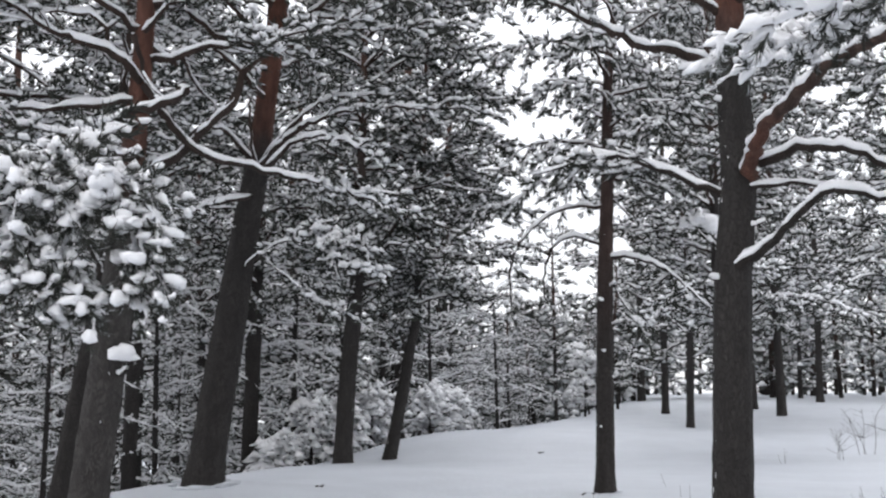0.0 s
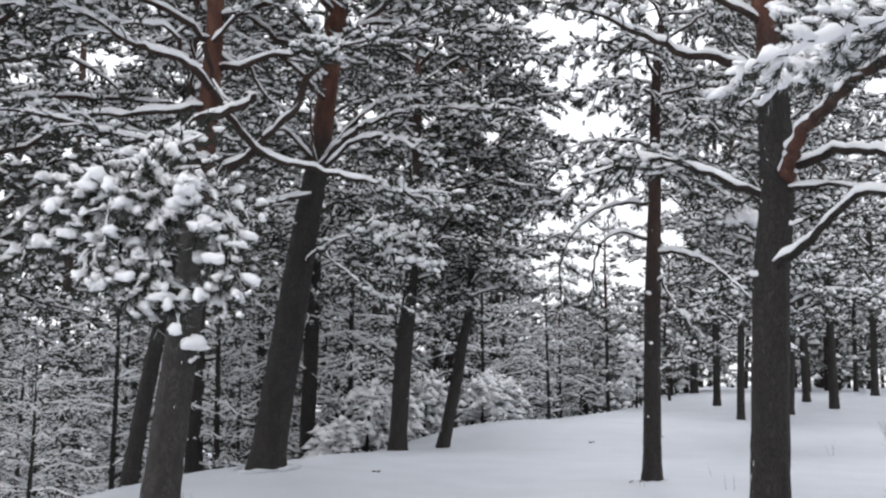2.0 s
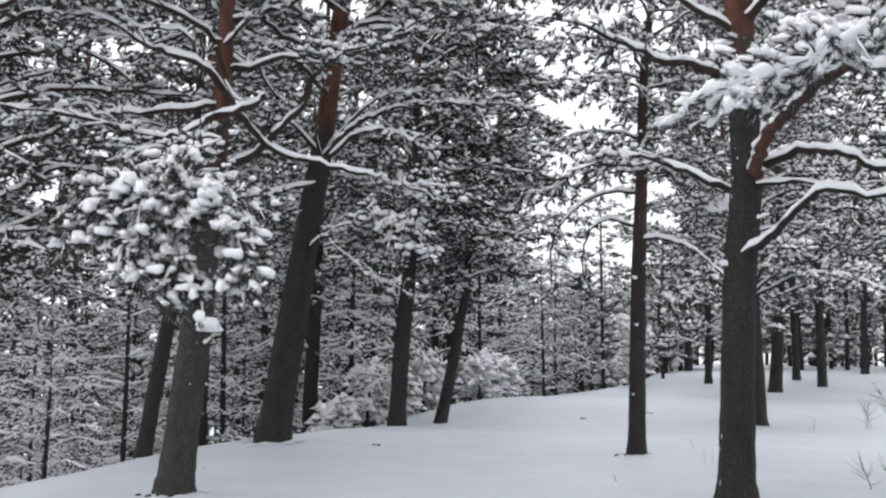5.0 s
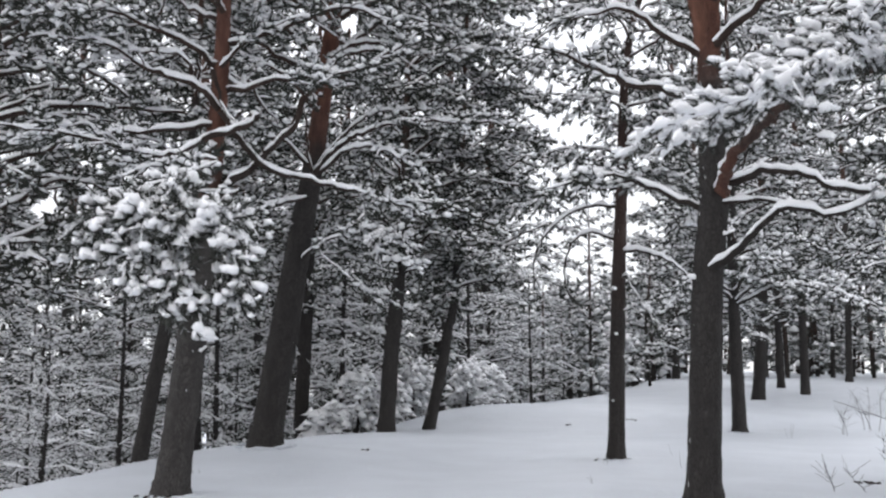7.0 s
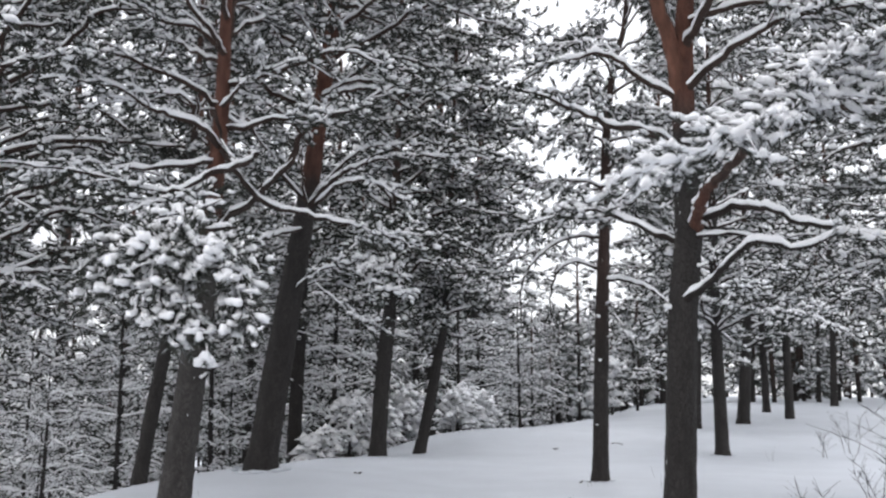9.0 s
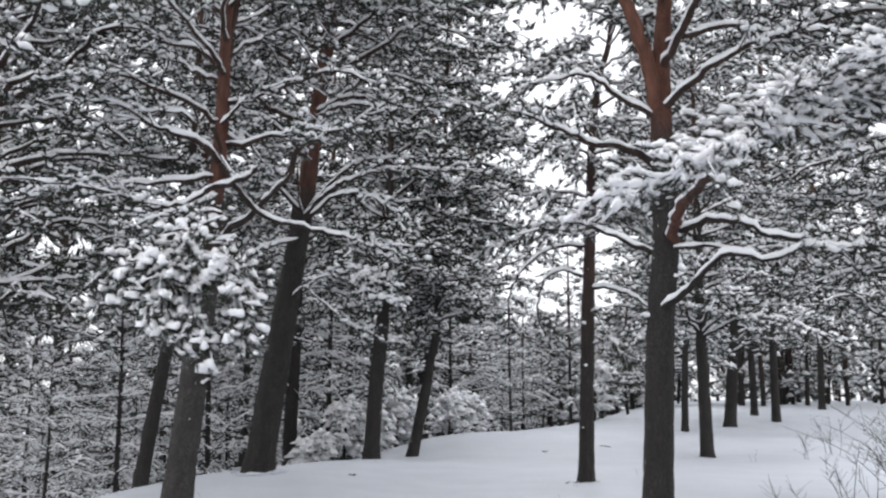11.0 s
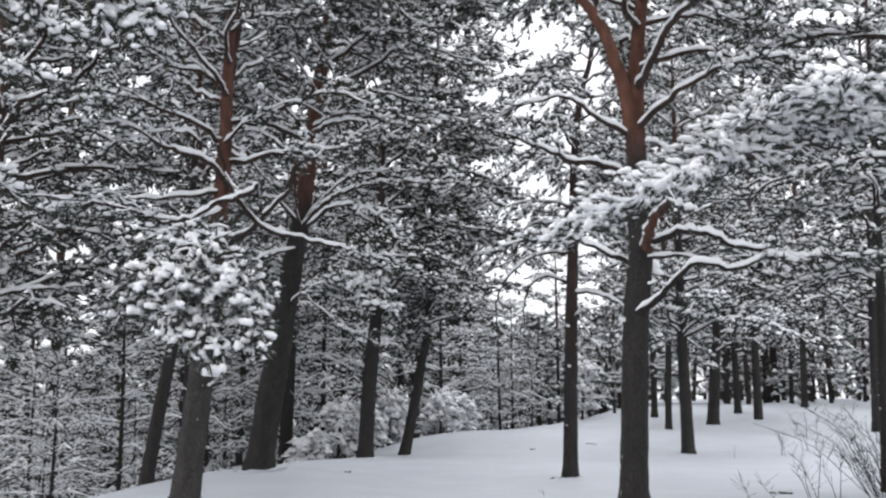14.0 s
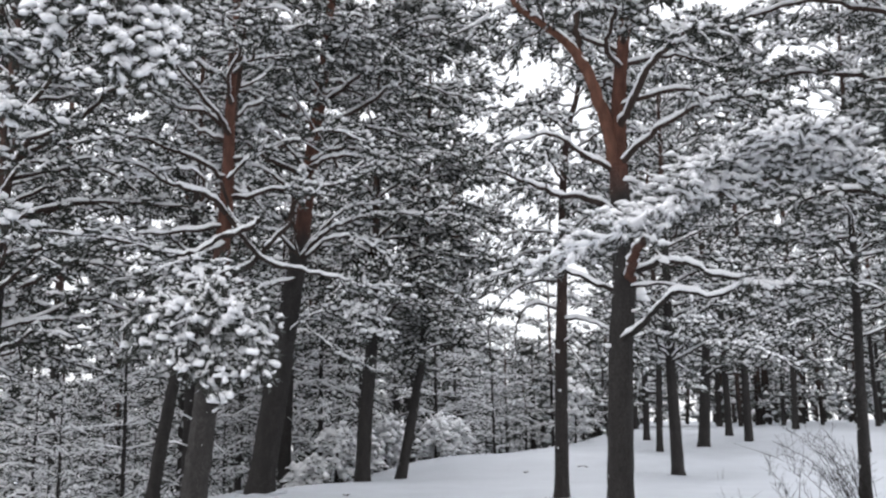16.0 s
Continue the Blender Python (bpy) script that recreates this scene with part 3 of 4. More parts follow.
t = Pine(t.base, lod=0, tree=t.root)
t.shelf = 0.008
# a broad fan, a lobe that hangs before the trunk and two low tips
for pts in (((-2.8, 7.8, 3.0), (-3.1, 7.7, 2.95), (-3.35, 7.6, 2.85), (-3.55, 7.5, 2.7)), ((-2.8, 7.7, 2.95), (-3.15, 7.5, 2.8), (-3.35, 7.4, 2.6), (-3.45, 7.3, 2.4)), ((-2.75, 7.75, 3.0), (-2.95, 7.5, 2.95), (-3.1, 7.3, 2.85), (-3.22, 7.2, 2.68)), ((-2.75, 7.7, 3.0), (-2.95, 7.4, 2.8), (-3.05, 7.2, 2.6), (-3.12, 7.1, 2.4)),
            ((-2.75, 7.7, 3.0), (-2.8, 7.3, 2.88), (-2.75, 7.1, 2.75), (-2.72, 6.9, 2.5)), ((-2.72, 7.65, 3.0), (-2.6, 7.4, 3.0), (-2.48, 7.2, 2.9), (-2.38, 7.1, 2.72)),
            ((-2.75, 7.6, 2.95), (-2.85, 7.3, 2.7), (-2.88, 7.1, 2.5), (-2.86, 6.95, 2.3)), ((-2.7, 7.5, 2.95), (-2.55, 7.2, 2.75), (-2.42, 7.05, 2.6), (-2.35, 6.95, 2.42)),
            ((-2.6, 7.4, 2.95), (-2.25, 7.25, 2.85), (-1.98, 7.1, 2.7), (-1.84, 7.0, 2.45)), ((-2.4, 7.3, 2.85), (-2.1, 7.15, 2.66), (-1.92, 7.05, 2.4), (-1.84, 6.95, 2.1)),
            ((-2.3, 7.25, 2.75), (-2.08, 7.15, 2.5), (-1.98, 7.05, 2.25), (-1.92, 7.0, 1.98)),
            ((-2.6, 7.2, 2.5), (-2.5, 7.1, 2.3), (-2.38, 7.0, 2.12), (-2.27, 6.95, 1.96)), ((-2.7, 7.15, 2.4), (-2.66, 7.05, 2.2), (-2.6, 7.0, 2.08), (-2.54, 6.95, 1.96))):
    t.limb(0.018, *pts, bare=0.12, twigs=13, reach=0.27, brush=17, deep=0.035)
t.finish("dense hanging pine bough loaded with round snow clumps", size=0.085, snow=(0.018, 0.064), cover=0.48, skew=1.4, names=("bough_twigwork", "bough_twig_snow", "bough_foliage", "bough_snow"))

# ---- the thick leaning pine behind it ----
t = Pine((-3.9, 17.0, G(-3.9, 17.0)))
t.trunk([(-3.97, 17.05, -0.3), (-3.85, 17.0, 0.45), (-3.52, 16.75, 2.3), (-3.25, 16.45, 3.7), (-2.98, 16.2, 5.1), (-2.8, 16.0, 6.35), (-2.57, 15.7, 7.8),
         (-2.39, 15.4, 8.85), (-2.24, 15.1, 10.0), (-2.1, 15.0, 13.5)], [0.32, 0.265, 0.235, 0.195, 0.155, 0.135, 0.11, 0.08, 0.03], bark=HIGH_BARK)
t.limb(0.055, (-2.9, 16.0, 4.9), (-2.46, 15.75, 5.3), (-1.99, 15.6, 5.52), (-1.33, 15.47, 5.64), (-0.13, 15.4, 5.6), bare=0.5, twigs=12)
t.limb(0.040, (-2.88, 16.0, 4.88), (-2.22, 15.4, 5.18), (-1.62, 14.9, 5.05), (-1.09, 14.5, 4.65), bare=0.5, twigs=8)
t.limb(0.045, (-3.1, 16.15, 4.5), (-3.53, 15.6, 4.29), (-3.79, 15.2, 4.07), (-3.94, 14.8, 3.78), bare=0.5, twigs=6)
t.limb(0.034, (-3.24, 16.4, 3.42), (-3.0, 16.2, 3.62), (-2.8, 16.1, 3.76), (-2.3, 15.9, 3.80), (-1.7, 15.6, 3.72), bare=0.55, twigs=12, reach=0.6, deep=0.04)
t.limb(0.022, (-2.9, 16.15, 3.70), (-2.72, 16.0, 3.5), (-2.3, 15.8, 3.14), (-1.71, 15.6, 2.8), bare=0.6, twigs=5, deep=0.035)
t.limb(0.040, (-3.0, 16.05, 5.0), (-3.34, 15.53, 5.31), (-3.58, 15.27, 5.35), (-3.92, 15.0, 5.39), bare=0.5, twigs=6)
t.limb(0.045, (-2.88, 15.95, 5.95), (-3.34, 15.4, 6.41), (-3.81, 15.2, 6.63), (-4.24, 15.0, 6.66), bare=0.5, twigs=8)
t.limb(0.045, (-2.72, 15.8, 6.6), (-3.23, 15.27, 7.08), (-3.46, 15.13, 7.24), (-3.8, 15.0, 7.37), bare=0.5, twigs=8)
t.limb(0.028, (-2.95, 15.95, 4.9), (-2.98, 15.5, 5.31), (-2.99, 15.45, 5.67), (-2.91, 15.4, 5.94), bare=0.9, twigs=1, fork=False)
t.limb(0.045, (-2.7, 15.8, 6.7), (-2.04, 15.2, 6.76), (-1.28, 14.9, 6.59), (-0.55, 14.6, 6.55), bare=0.4, twigs=9)
t.limb(0.042, (-2.9, 16.0, 4.97), (-2.38, 15.75, 5.51), (-1.93, 15.8, 5.87), (-1.18, 15.9, 5.97), bare=0.5, twigs=8)
t.limb(0.050, (-2.72, 15.85, 6.8), (-2.09, 15.4, 6.95), (-1.2, 15.3, 6.85), (-0.1, 15.2, 6.78), bare=0.4, twigs=12)
t.stub(-3.2, 16.3, 4.05, -0.3, -0.2, 0.05, 0.012, 0.02)
t.crown(6.0, 8.5, 12, 2.9, twigs=11, brush=8, bare=0.45, deep=0.05)
t.crown(7.6, 13.3, 36, 3.1, twigs=14, brush=10)
t.finish("thick leaning pine with plated bark and a wide snowy crown")

# the snowy tuft at the end of its lowest limb
t = Pine(t.base, tree=t.root)
t.shelf = 0.012
for pts in (((-1.95, 15.7, 3.78), (-1.75, 15.4, 3.72), (-1.55, 15.2, 3.6), (-1.4, 15.1, 3.4)), ((-2.0, 15.7, 3.8), (-1.85, 15.3, 3.75), (-1.75, 15.1, 3.6), (-1.68, 15.0, 3.35)),
            ((-1.8, 15.6, 3.75), (-1.5, 15.5, 3.72), (-1.3, 15.3, 3.6), (-1.2, 15.2, 3.4))):
    t.limb(0.016, *pts, bare=0.1, twigs=12, reach=0.36, brush=12, deep=0.06)
t.finish("", size=0.10, snow=(0.03, 0.095), cover=0.6, names=("bough_twigwork", "bough_twig_snow", "bough_foliage", "bough_snow"))

# ---- the slim pine with arching bare limbs ----
t = Pine((2.22, 17.8, G(2.22, 17.8)))
t.trunk([(2.21, 17.8, -0.3), (2.23, 17.8, 0.4), (2.29, 17.87, 3.0), (2.38, 17.93, 5.0), (2.45, 18.0, 6.8), (2.62, 18.07, 8.1), (2.87, 18.13, 9.2), (2.95, 18.2, 12.0)],
        [0.175, 0.145, 0.128, 0.10, 0.075, 0.062, 0.05, 0.02], bark=SLIM_BARK)
t.hang = 0.9
t.limb(0.042, (2.28, 17.95, 4.66), (1.78, 17.9, 4.66), (1.32, 17.8, 4.42), (0.94, 17.7, 4.04), (0.8, 17.6, 3.61), (0.79, 17.5, 3.1), bare=0.8, twigs=3, reach=0.4)
t.limb(0.036, (2.28, 17.95, 4.05), (1.79, 18.05, 4.18), (1.47, 18.1, 3.96), (1.35, 18.15, 3.55), (1.37, 18.2, 3.18), bare=0.8, twigs=3, reach=0.4)
t.limb(0.045, (2.31, 17.9, 3.83), (2.83, 17.73, 3.78), (3.33, 17.57, 3.51), (3.8, 17.4, 3.0), bare=0.75, twigs=4, reach=0.4)
t.limb(0.028, (2.33, 17.9, 3.6), (2.63, 17.75, 2.99), (2.86, 17.6, 2.67), bare=0.6, twigs=4, reach=0.4)
t.limb(0.035, (2.38, 17.95, 5.1), (2.98, 17.87, 5.07), (3.4, 17.73, 4.81), (3.8, 17.6, 4.28), bare=0.5, twigs=7)
t.limb(0.035, (2.4, 17.95, 5.5), (2.88, 17.67, 5.87), (3.46, 17.33, 6.14), (3.93, 17.0, 6.32), bare=0.4, twigs=8)
t.limb(0.030, (2.38, 17.95, 5.3), (1.62, 18.0, 5.3), (1.06, 18.0, 4.88), (0.51, 18.0, 4.64), bare=0.4, twigs=7)
t.snow_cap((3.70, 17.62, 4.34), (3.80, 17.6, 4.32), (3.90, 17.6, 4.30), (3.76, 17.55, 4.42), (3.85, 17.56, 4.40), (3.98, 17.6, 4.22), (3.62, 17.62, 4.30), big=1.7)
for z, dx, dy in ((1.1, -0.14, -0.08), (1.9, 0.15, -0.05), (2.3, -0.12, -0.1), (2.75, 0.16, -0.06), (3.1, -0.14, -0.04), (3.35, 0.12, -0.1)):
    t.stub(2.27 + 0.02 * z, 17.86, z, dx, dy - 0.1, 0.03, 0.012, 0.04)
t.crown(4.8, 11.8, 38, 1.9, twigs=11, brush=7, droop=0.8, deep=0.035)
t.finish("slim pine with reddish upper bark and arching snow-lined limbs")

# ---- further single pines ----
def plain_pine(trunk, radii, z0, z1, limbs, spread, label, twigs=11, brush=7, size=0.14, snow=(0.03, 0.072), cover=0.88, hang=0.0, **more):
    x, y = trunk[0][:2]
    p = Pine((x, y, G(x, y)), lod=2 if y > 24 else 1)
    first = (x, y, G(x, y) - 0.35)
    p.trunk([first, *trunk], radii, sides=14, step=0.22, flecks=40, bark=FAR_BARK)
    p.hang = hang
    p.crown(z0, z1, limbs, spread, twigs=twigs, brush=brush, **more)
    return p.finish(label, size=size, snow=snow, cover=cover)


plain_pine([(-6.14, 17.3, 0.05), (-5.96, 17.3, 1.25), (-5.78, 17.3, 2.35), (-5.59, 17.3, 3.5), (-5.4, 17.3, 6.3), (-5.3, 17.3, 11)], [0.16, 0.135, 0.12, 0.09, 0.03], 3.2, 10.8, 28, 2.1,
           "slender dark pine leaning over the edge of the slope")
plain_pine([(-5.53, 29, -0.19), (-5.45, 29, 2.7), (-5.39, 29, 5.1), (-5.3, 29, 9), (-5.2, 29, 14)], [0.23, 0.20, 0.18, 0.12, 0.03], 4.0, 13.8, 30, 2.6,
           "straight dark pine on the far side of the rise", size=0.17, snow=(0.04, 0.09))
plain_pine([(-2.78, 26, 0.32), (-2.67, 26, 2.3), (-2.52, 26, 4.0), (-2.41, 26, 6.2), (-2.3, 26, 14.5)], [0.25, 0.21, 0.19, 0.15, 0.03], 3.7, 14.2, 68, 3.0,
           "dark pine with a dense crown reaching far down", size=0.165, snow=(0.042, 0.10), brush=9, twigs=12, cover=0.95, hang=0.2)
plain_pine([(-1.79, 27, 0.22), (-1.54, 27, 1.47), (-1.31, 27, 2.8), (-1.06, 27, 4.9), (-0.75, 27, 15.0)], [0.19, 0.155, 0.14, 0.11, 0.03], 3.3, 14.6, 74, 2.55,
           "leaning pine with a dense dark crown on the crest", size=0.165, snow=(0.042, 0.10), brush=9, twigs=12, cover=0.95, hang=0.2)
t = Pine((6.0, 26, G(6.0, 26)))
t.trunk([(6.0, 26, 0.0), (6.0, 26, 0.39), (5.95, 26, 2.4), (5.92, 26, 4.1), (5.9, 26, 12)], [0.22, 0.175, 0.155, 0.14, 0.03], sides=14, step=0.22, flecks=20, bark=FAR_BARK)
t.limb(0.05, (5.94, 26, 3.8), (6.0, 24.8, 4.2), (5.95, 23.2, 4.3), (5.9, 21.4, 4.1), bare=0.4, twigs=16, reach=0.8)
t.limb(0.045, (5.94, 26, 3.5), (6.8, 24.9, 3.9), (7.5, 23.9, 3.8), (8.3, 23.0, 3.3), bare=0.4, twigs=14, reach=0.8)
t.limb(0.045, (5.94, 26, 3.6), (5.2, 25.2, 4.0), (4.6, 24.6, 3.9), (4.1, 24.0, 3.4), bare=0.4, twigs=10, reach=0.7)
t.crown(2.9, 11.8, 56, 2.6, twigs=11, brush=8)
t.finish("straight pine with low snowy branches on the open snow", size=0.15, snow=(0.036, 0.085), cover=0.9)
plain_pine([(9.04, 38, 0.96), (9.2, 38, 3.3), (9.32, 38, 5.7), (9.4, 38, 17.5)], [0.27, 0.22, 0.18, 0.03], 2.7, 17.2, 64, 3.4,
           "sturdy pine with low white boughs further along the rise", size=0.19, snow=(0.055, 0.12), cover=0.95, brush=8)
plain_pine([(7.46, 15.0, 0.05), (7.5, 15.0, 2.2), (7.55, 15.0, 4.3), (7.6, 15.0, 9.5)], [0.13, 0.10, 0.085, 0.025], 3.6, 9.3, 24, 2.2,
           "thin leaning pine beside a bare bush")

plain_pine([(12.97, 31.5, 0.9), (13.0, 31.5, 4.0), (13.1, 31.5, 8.0), (13.1, 31.5, 15.0)], [0.22, 0.18, 0.14, 0.03], 3.4, 14.7, 58, 3.6,
           "dark pine with wide snowy boughs on the far open snow", size=0.18, snow=(0.05, 0.11), cover=0.9, brush=8)
plain_pine([(-13.2, 25, -2.2), (-13.1, 25, 3.0), (-13.0, 25, 8.0), (-12.9, 25, 14.0)], [0.24, 0.2, 0.15, 0.03], 8.2, 15.9, 52, 3.3,
           "broad dark pine standing low on the slope", size=0.18, snow=(0.04, 0.10), cover=0.9, brush=9)
plain_pine([(-8.0, 27, -1.2), (-7.95, 27, 3.0), (-7.8, 27, 8.0), (-7.7, 27, 14.0)], [0.22, 0.18, 0.14, 0.03], 6.6, 14.9, 52, 3.0,
           "dense dark pine below the crest of the slope", size=0.18, snow=(0.04, 0.10), cover=0.9, brush=9)

# pines that stand beside the view and reach into it
t = Pine((-8.1, 8.6, G(-8.1, 8.6)))
t.trunk([(-8.1, 8.6, -0.6), (-8.1, 8.6, 0.2), (-8.1, 8.6, 5.0), (-8.0, 8.6, 9.0), (-7.9, 8.6, 13.0)], [0.25, 0.2, 0.17, 0.12, 0.03], bark=FAR_BARK)
for pts in (((-8.0, 8.6, 5.2), (-7.0, 8.4, 5.6), (-6.0, 8.2, 5.7), (-5.1, 8.0, 5.4)), ((-8.0, 8.6, 6.2), (-6.9, 8.8, 6.7), (-5.9, 8.9, 6.7), (-5.0, 8.8, 6.3)),
            ((-8.0, 8.6, 4.4), (-7.1, 8.8, 4.7), (-6.3, 8.9, 4.7), (-5.7, 8.9, 4.3))):
    t.limb(0.04, *pts, bare=0.3, twigs=20, brush=12, reach=0.6, deep=0.07)
t.limb(0.07, (-8.0, 8.6, 6.0), (-6.2, 8.0, 6.9), (-4.6, 7.2, 7.0), (-3.6, 6.5, 6.6), bare=0.7, twigs=8, brush=9, reach=0.6)
for pts in (((-3.7, 6.6, 6.65), (-3.3, 6.2, 6.4), (-3.05, 6.0, 5.9), (-2.98, 5.9, 5.3)), ((-3.6, 6.5, 6.6), (-3.2, 6.3, 6.2), (-2.95, 6.2, 5.8), (-2.85, 6.1, 5.5)),
            ((-3.9, 6.7, 6.75), (-3.6, 6.2, 6.5), (-3.35, 5.9, 6.0), (-3.25, 5.8, 5.5)), ((-4.6, 7.2, 7.0), (-4.3, 6.6, 6.7), (-4.2, 6.2, 6.2), (-4.15, 6.1, 5.8))):
    t.limb(0.025, *pts, bare=0.1, twigs=18, brush=14, reach=0.42, droop=0.5)
t.crown(5.6, 12.8, 30, 3.0, twigs=10, brush=7)
t.finish("tall pine at the edge of the path with hanging snowy boughs", snow=(0.035, 0.095), cover=0.95)

t = Pine((-11.6, 21.0, G(-11.6, 21.0)), lod=2)
t.trunk([(-11.6, 21, -2.6), (-11.6, 21, -0.5), (-11.5, 21, 5.0), (-11.3, 21, 10.0), (-11.2, 21, 15.0)], [0.27, 0.22, 0.18, 0.12, 0.03])
t.crown(5.0, 16.5, 56, 3.8, twigs=11, brush=9)
t.finish("tall pine low on the slope with a dark dense crown", size=0.19, snow=(0.045, 0.11), cover=0.95)

t = Pine((-9.3, 16.4, G(-9.3, 16.4)), lod=2)
t.trunk([(-9.3, 16.4, -1.2), (-9.3, 16.4, 0.0), (-9.2, 16.4, 5.0), (-9.1, 16.4, 9.0), (-9.0, 16.4, 14.0)], [0.25, 0.2, 0.17, 0.12, 0.03])
t.limb(0.05, (-9.2, 16.4, 3.6), (-8.6, 16.8, 3.8), (-8.1, 17.0, 3.85), (-7.4, 17.1, 3.9), (-6.7, 17.2, 3.95), bare=0.5, twigs=10, deep=0.07)
t.limb(0.05, (-9.2, 16.4, 6.4), (-8.6, 15.8, 6.8), (-8.0, 15.4, 6.8), (-7.2, 15.1, 6.6), bare=0.3, twigs=14)
t.crown(4.0, 13.8, 60, 4.0, twigs=11, brush=8)
t.finish("broad pine on the slope with a dense snowy crown", size=0.17, snow=(0.038, 0.095), cover=0.95)

t = Pine((7.9, 10.2, G(7.9, 10.2)), lod=1)
t.trunk([(7.9, 10.2, -0.4), (7.9, 10.2, 0.4), (7.9, 10.2, 5.0), (7.85, 10.2, 9.0), (7.8, 10.2, 13.5)], [0.24, 0.19, 0.16, 0.12, 0.03])
t.crown(3.6, 13.3, 50, 3.4, twigs=11, brush=8)
t.finish("pine with low wide boughs full of snow beside the open snow", cover=0.44)

# ---- the surrounding forest ----
def forest_kinds():
    """Tall pines and thin young trees of the forest, each built once at the origin."""
    kinds = []
    for k in range(5):
        h = 12.5 + 0.8 * k
        p = Pine((0, 0, 0), lod=2)
        bend = RNG.normal(0, 0.13, (2, 2))
        p.trunk([(0, 0, -0.4), (0, 0, 0.3), (bend[0, 0], bend[0, 1], h * 0.4), (bend[1, 0], bend[1, 1], h * 0.75), (bend[1, 0], bend[1, 1], h)], [0.17, 0.14, 0.12, 0.09, 0.03], sides=9, step=0.5, flecks=0)
        p.crown((2.3, 1.0, 1.8, 1.3, 3.4)[k], h - 0.2, 28, 2.7, twigs=7, brush=5.2, reach=0.9)
        kinds.append(p.finish("dark-trunked forest pine with snow-covered crown", size=0.22, snow=(0.07, 0.15), cover=0.97, group="forest pines"))
    young = []
    for k in range(3):
        h = 6.5 + 1.2 * k
        p = Pine((0, 0, 0), lod=2)
        p.trunk([(0, 0, -0.4), (0, 0, 0.3), (0.1, 0.05, h * 0.5), (0.15, 0, h)], [0.095, 0.08, 0.065, 0.02], sides=7, step=0.5, flecks=0)
        p.twig_ridges = True
        p.crown(0.5, h - 0.1, 34, 2.3, rise=0.10, sag=0.13, thick=0.30, twigs=5, brush=4, reach=0.6, deep=0.068, bare=0.25, droop=0.35)
        young.append(p.finish("thin young tree with level snow-lined branches", size=0.15, snow=(0.035, 0.08), cover=0.95, group="young trees"))
    return kinds, young


TALL, YOUNG = forest_kinds()


def plant(kinds, used, k, x, y, s, turn):
    m = pose(x, y, G(x, y), 0, 0, turn) @ Matrix.Scale(s, 4)
    ob = kinds[k]
    if k in used:
        copy_thing(ob, m)
    else:
        used.add(k)
        ob.matrix_basis = m


PLACES = []
USED_TALL, USED_YOUNG = set(), set()
g = np.random.default_rng(11)


def open_view(x, y):
    """The sector of the camera's view where trees are kept low so that the sky shows."""
    s = x / max(y + 3, 1)
    return -0.005 < s < 0.15 and y > 0


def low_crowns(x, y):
    """Height limit that keeps a tree out of the camera's first sky gap over the slope."""
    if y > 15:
        for a, b, ha, hb in VIEW_GAPS[:1]:
            if abs((x - MID_EYE[0]) / (y - MID_EYE[1]) - a) < ha + 1.0 / y:
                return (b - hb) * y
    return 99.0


def grove(count, y0, y1, gap, half, lo, hi, used, kinds):
    made = tries = 0
    while made < count and tries < 6000:
        tries += 1
        y = g.uniform(y0, y1)
        x = g.uniform(-1, 1) * half * (abs(y) + 8)
        s = g.uniform(lo, hi)
        if any((x - a) ** 2 + (y - b) ** 2 < gap ** 2 for a, b in PLACES):
            continue
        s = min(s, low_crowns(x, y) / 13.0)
        if open_view(x, y):
            s = min(s, 0.118 * y / 13.0)
            if y < 40:
                continue
        if -6 < x < 9 and 3 < y < 34 or 3 < x < 24 and y < 60 or abs(x) < 4 and -14 < y < 5:
            continue
        PLACES.append((x, y))
        plant(kinds, used, int(g.integers(0, len(kinds))), x, y, s, g.uniform(0, 360))
        made += 1


RIGHT = ((0, 6.76, 34, 0.85), (1, 6.6, 49, 0.5), (2, 7.6, 43, 1.0), (0, 12.2, 48, 1.4), (4, 11.7, 42, 1.2), (0, 17.5, 56, 1.5), (4, 22.0, 48, 1.1), (2, 15.5, 66, 1.3), (0, 24, 62, 1.3),
         (2, 10.5, 68, 1.1), (1, 2.5, 45, 0.62), (3, 4.1, 51, 0.62), (1, 6.0, 55, 0.7), (3, 1.6, 41, 0.58), (3, 3.4, 60, 0.62), (2, 9.5, 61, 1.5), (3, 19.5, 66, 1.6), (1, 12.6, 72, 1.5), (3, 17.0, 74, 1.5), (1, 22.5, 72, 1.5), (3, 27.0, 70, 1.5))
# pines down the slope, to either side of the gap kept for the camera
SLOPE = ((4, -17.5, 34, 1.4), (4, -10.5, 36, 1.35), (4, -23.0, 40, 1.5), (0, -7.0, 43, 1.4), (0, -15.5, 42, 0.78), (4, -19.5, 47, 1.5), (4, -12.2, 47, 1.35), (0, -3.6, 47, 1.4))
# unseen pines added beside and behind the path to shade the near ground
UNSEEN_PINES = ((4, 7.8, 2.6, 1.4), (0, 8.4, -3.0, 1.5), (0, -7.6, -5.0, 1.5), (4, 5.0, -9.5, 1.4), (0, -3.2, -11.0, 1.5), (4, 1.6, -13.5, 1.4), (0, 10.5, 6.0, 1.5))
for k, x, y, s in RIGHT + SLOPE + UNSEEN_PINES:
    PLACES.append((x, y))
    plant(TALL, USED_TALL, k, x, y, s, 57 * k + 31 * x)
grove(12, 30, 46, 3.6, 0.62, 0.95, 1.25, USED_TALL, TALL)
grove(18, 40, 62, 3.4, 0.5, 1.3, 1.65, USED_TALL, TALL)
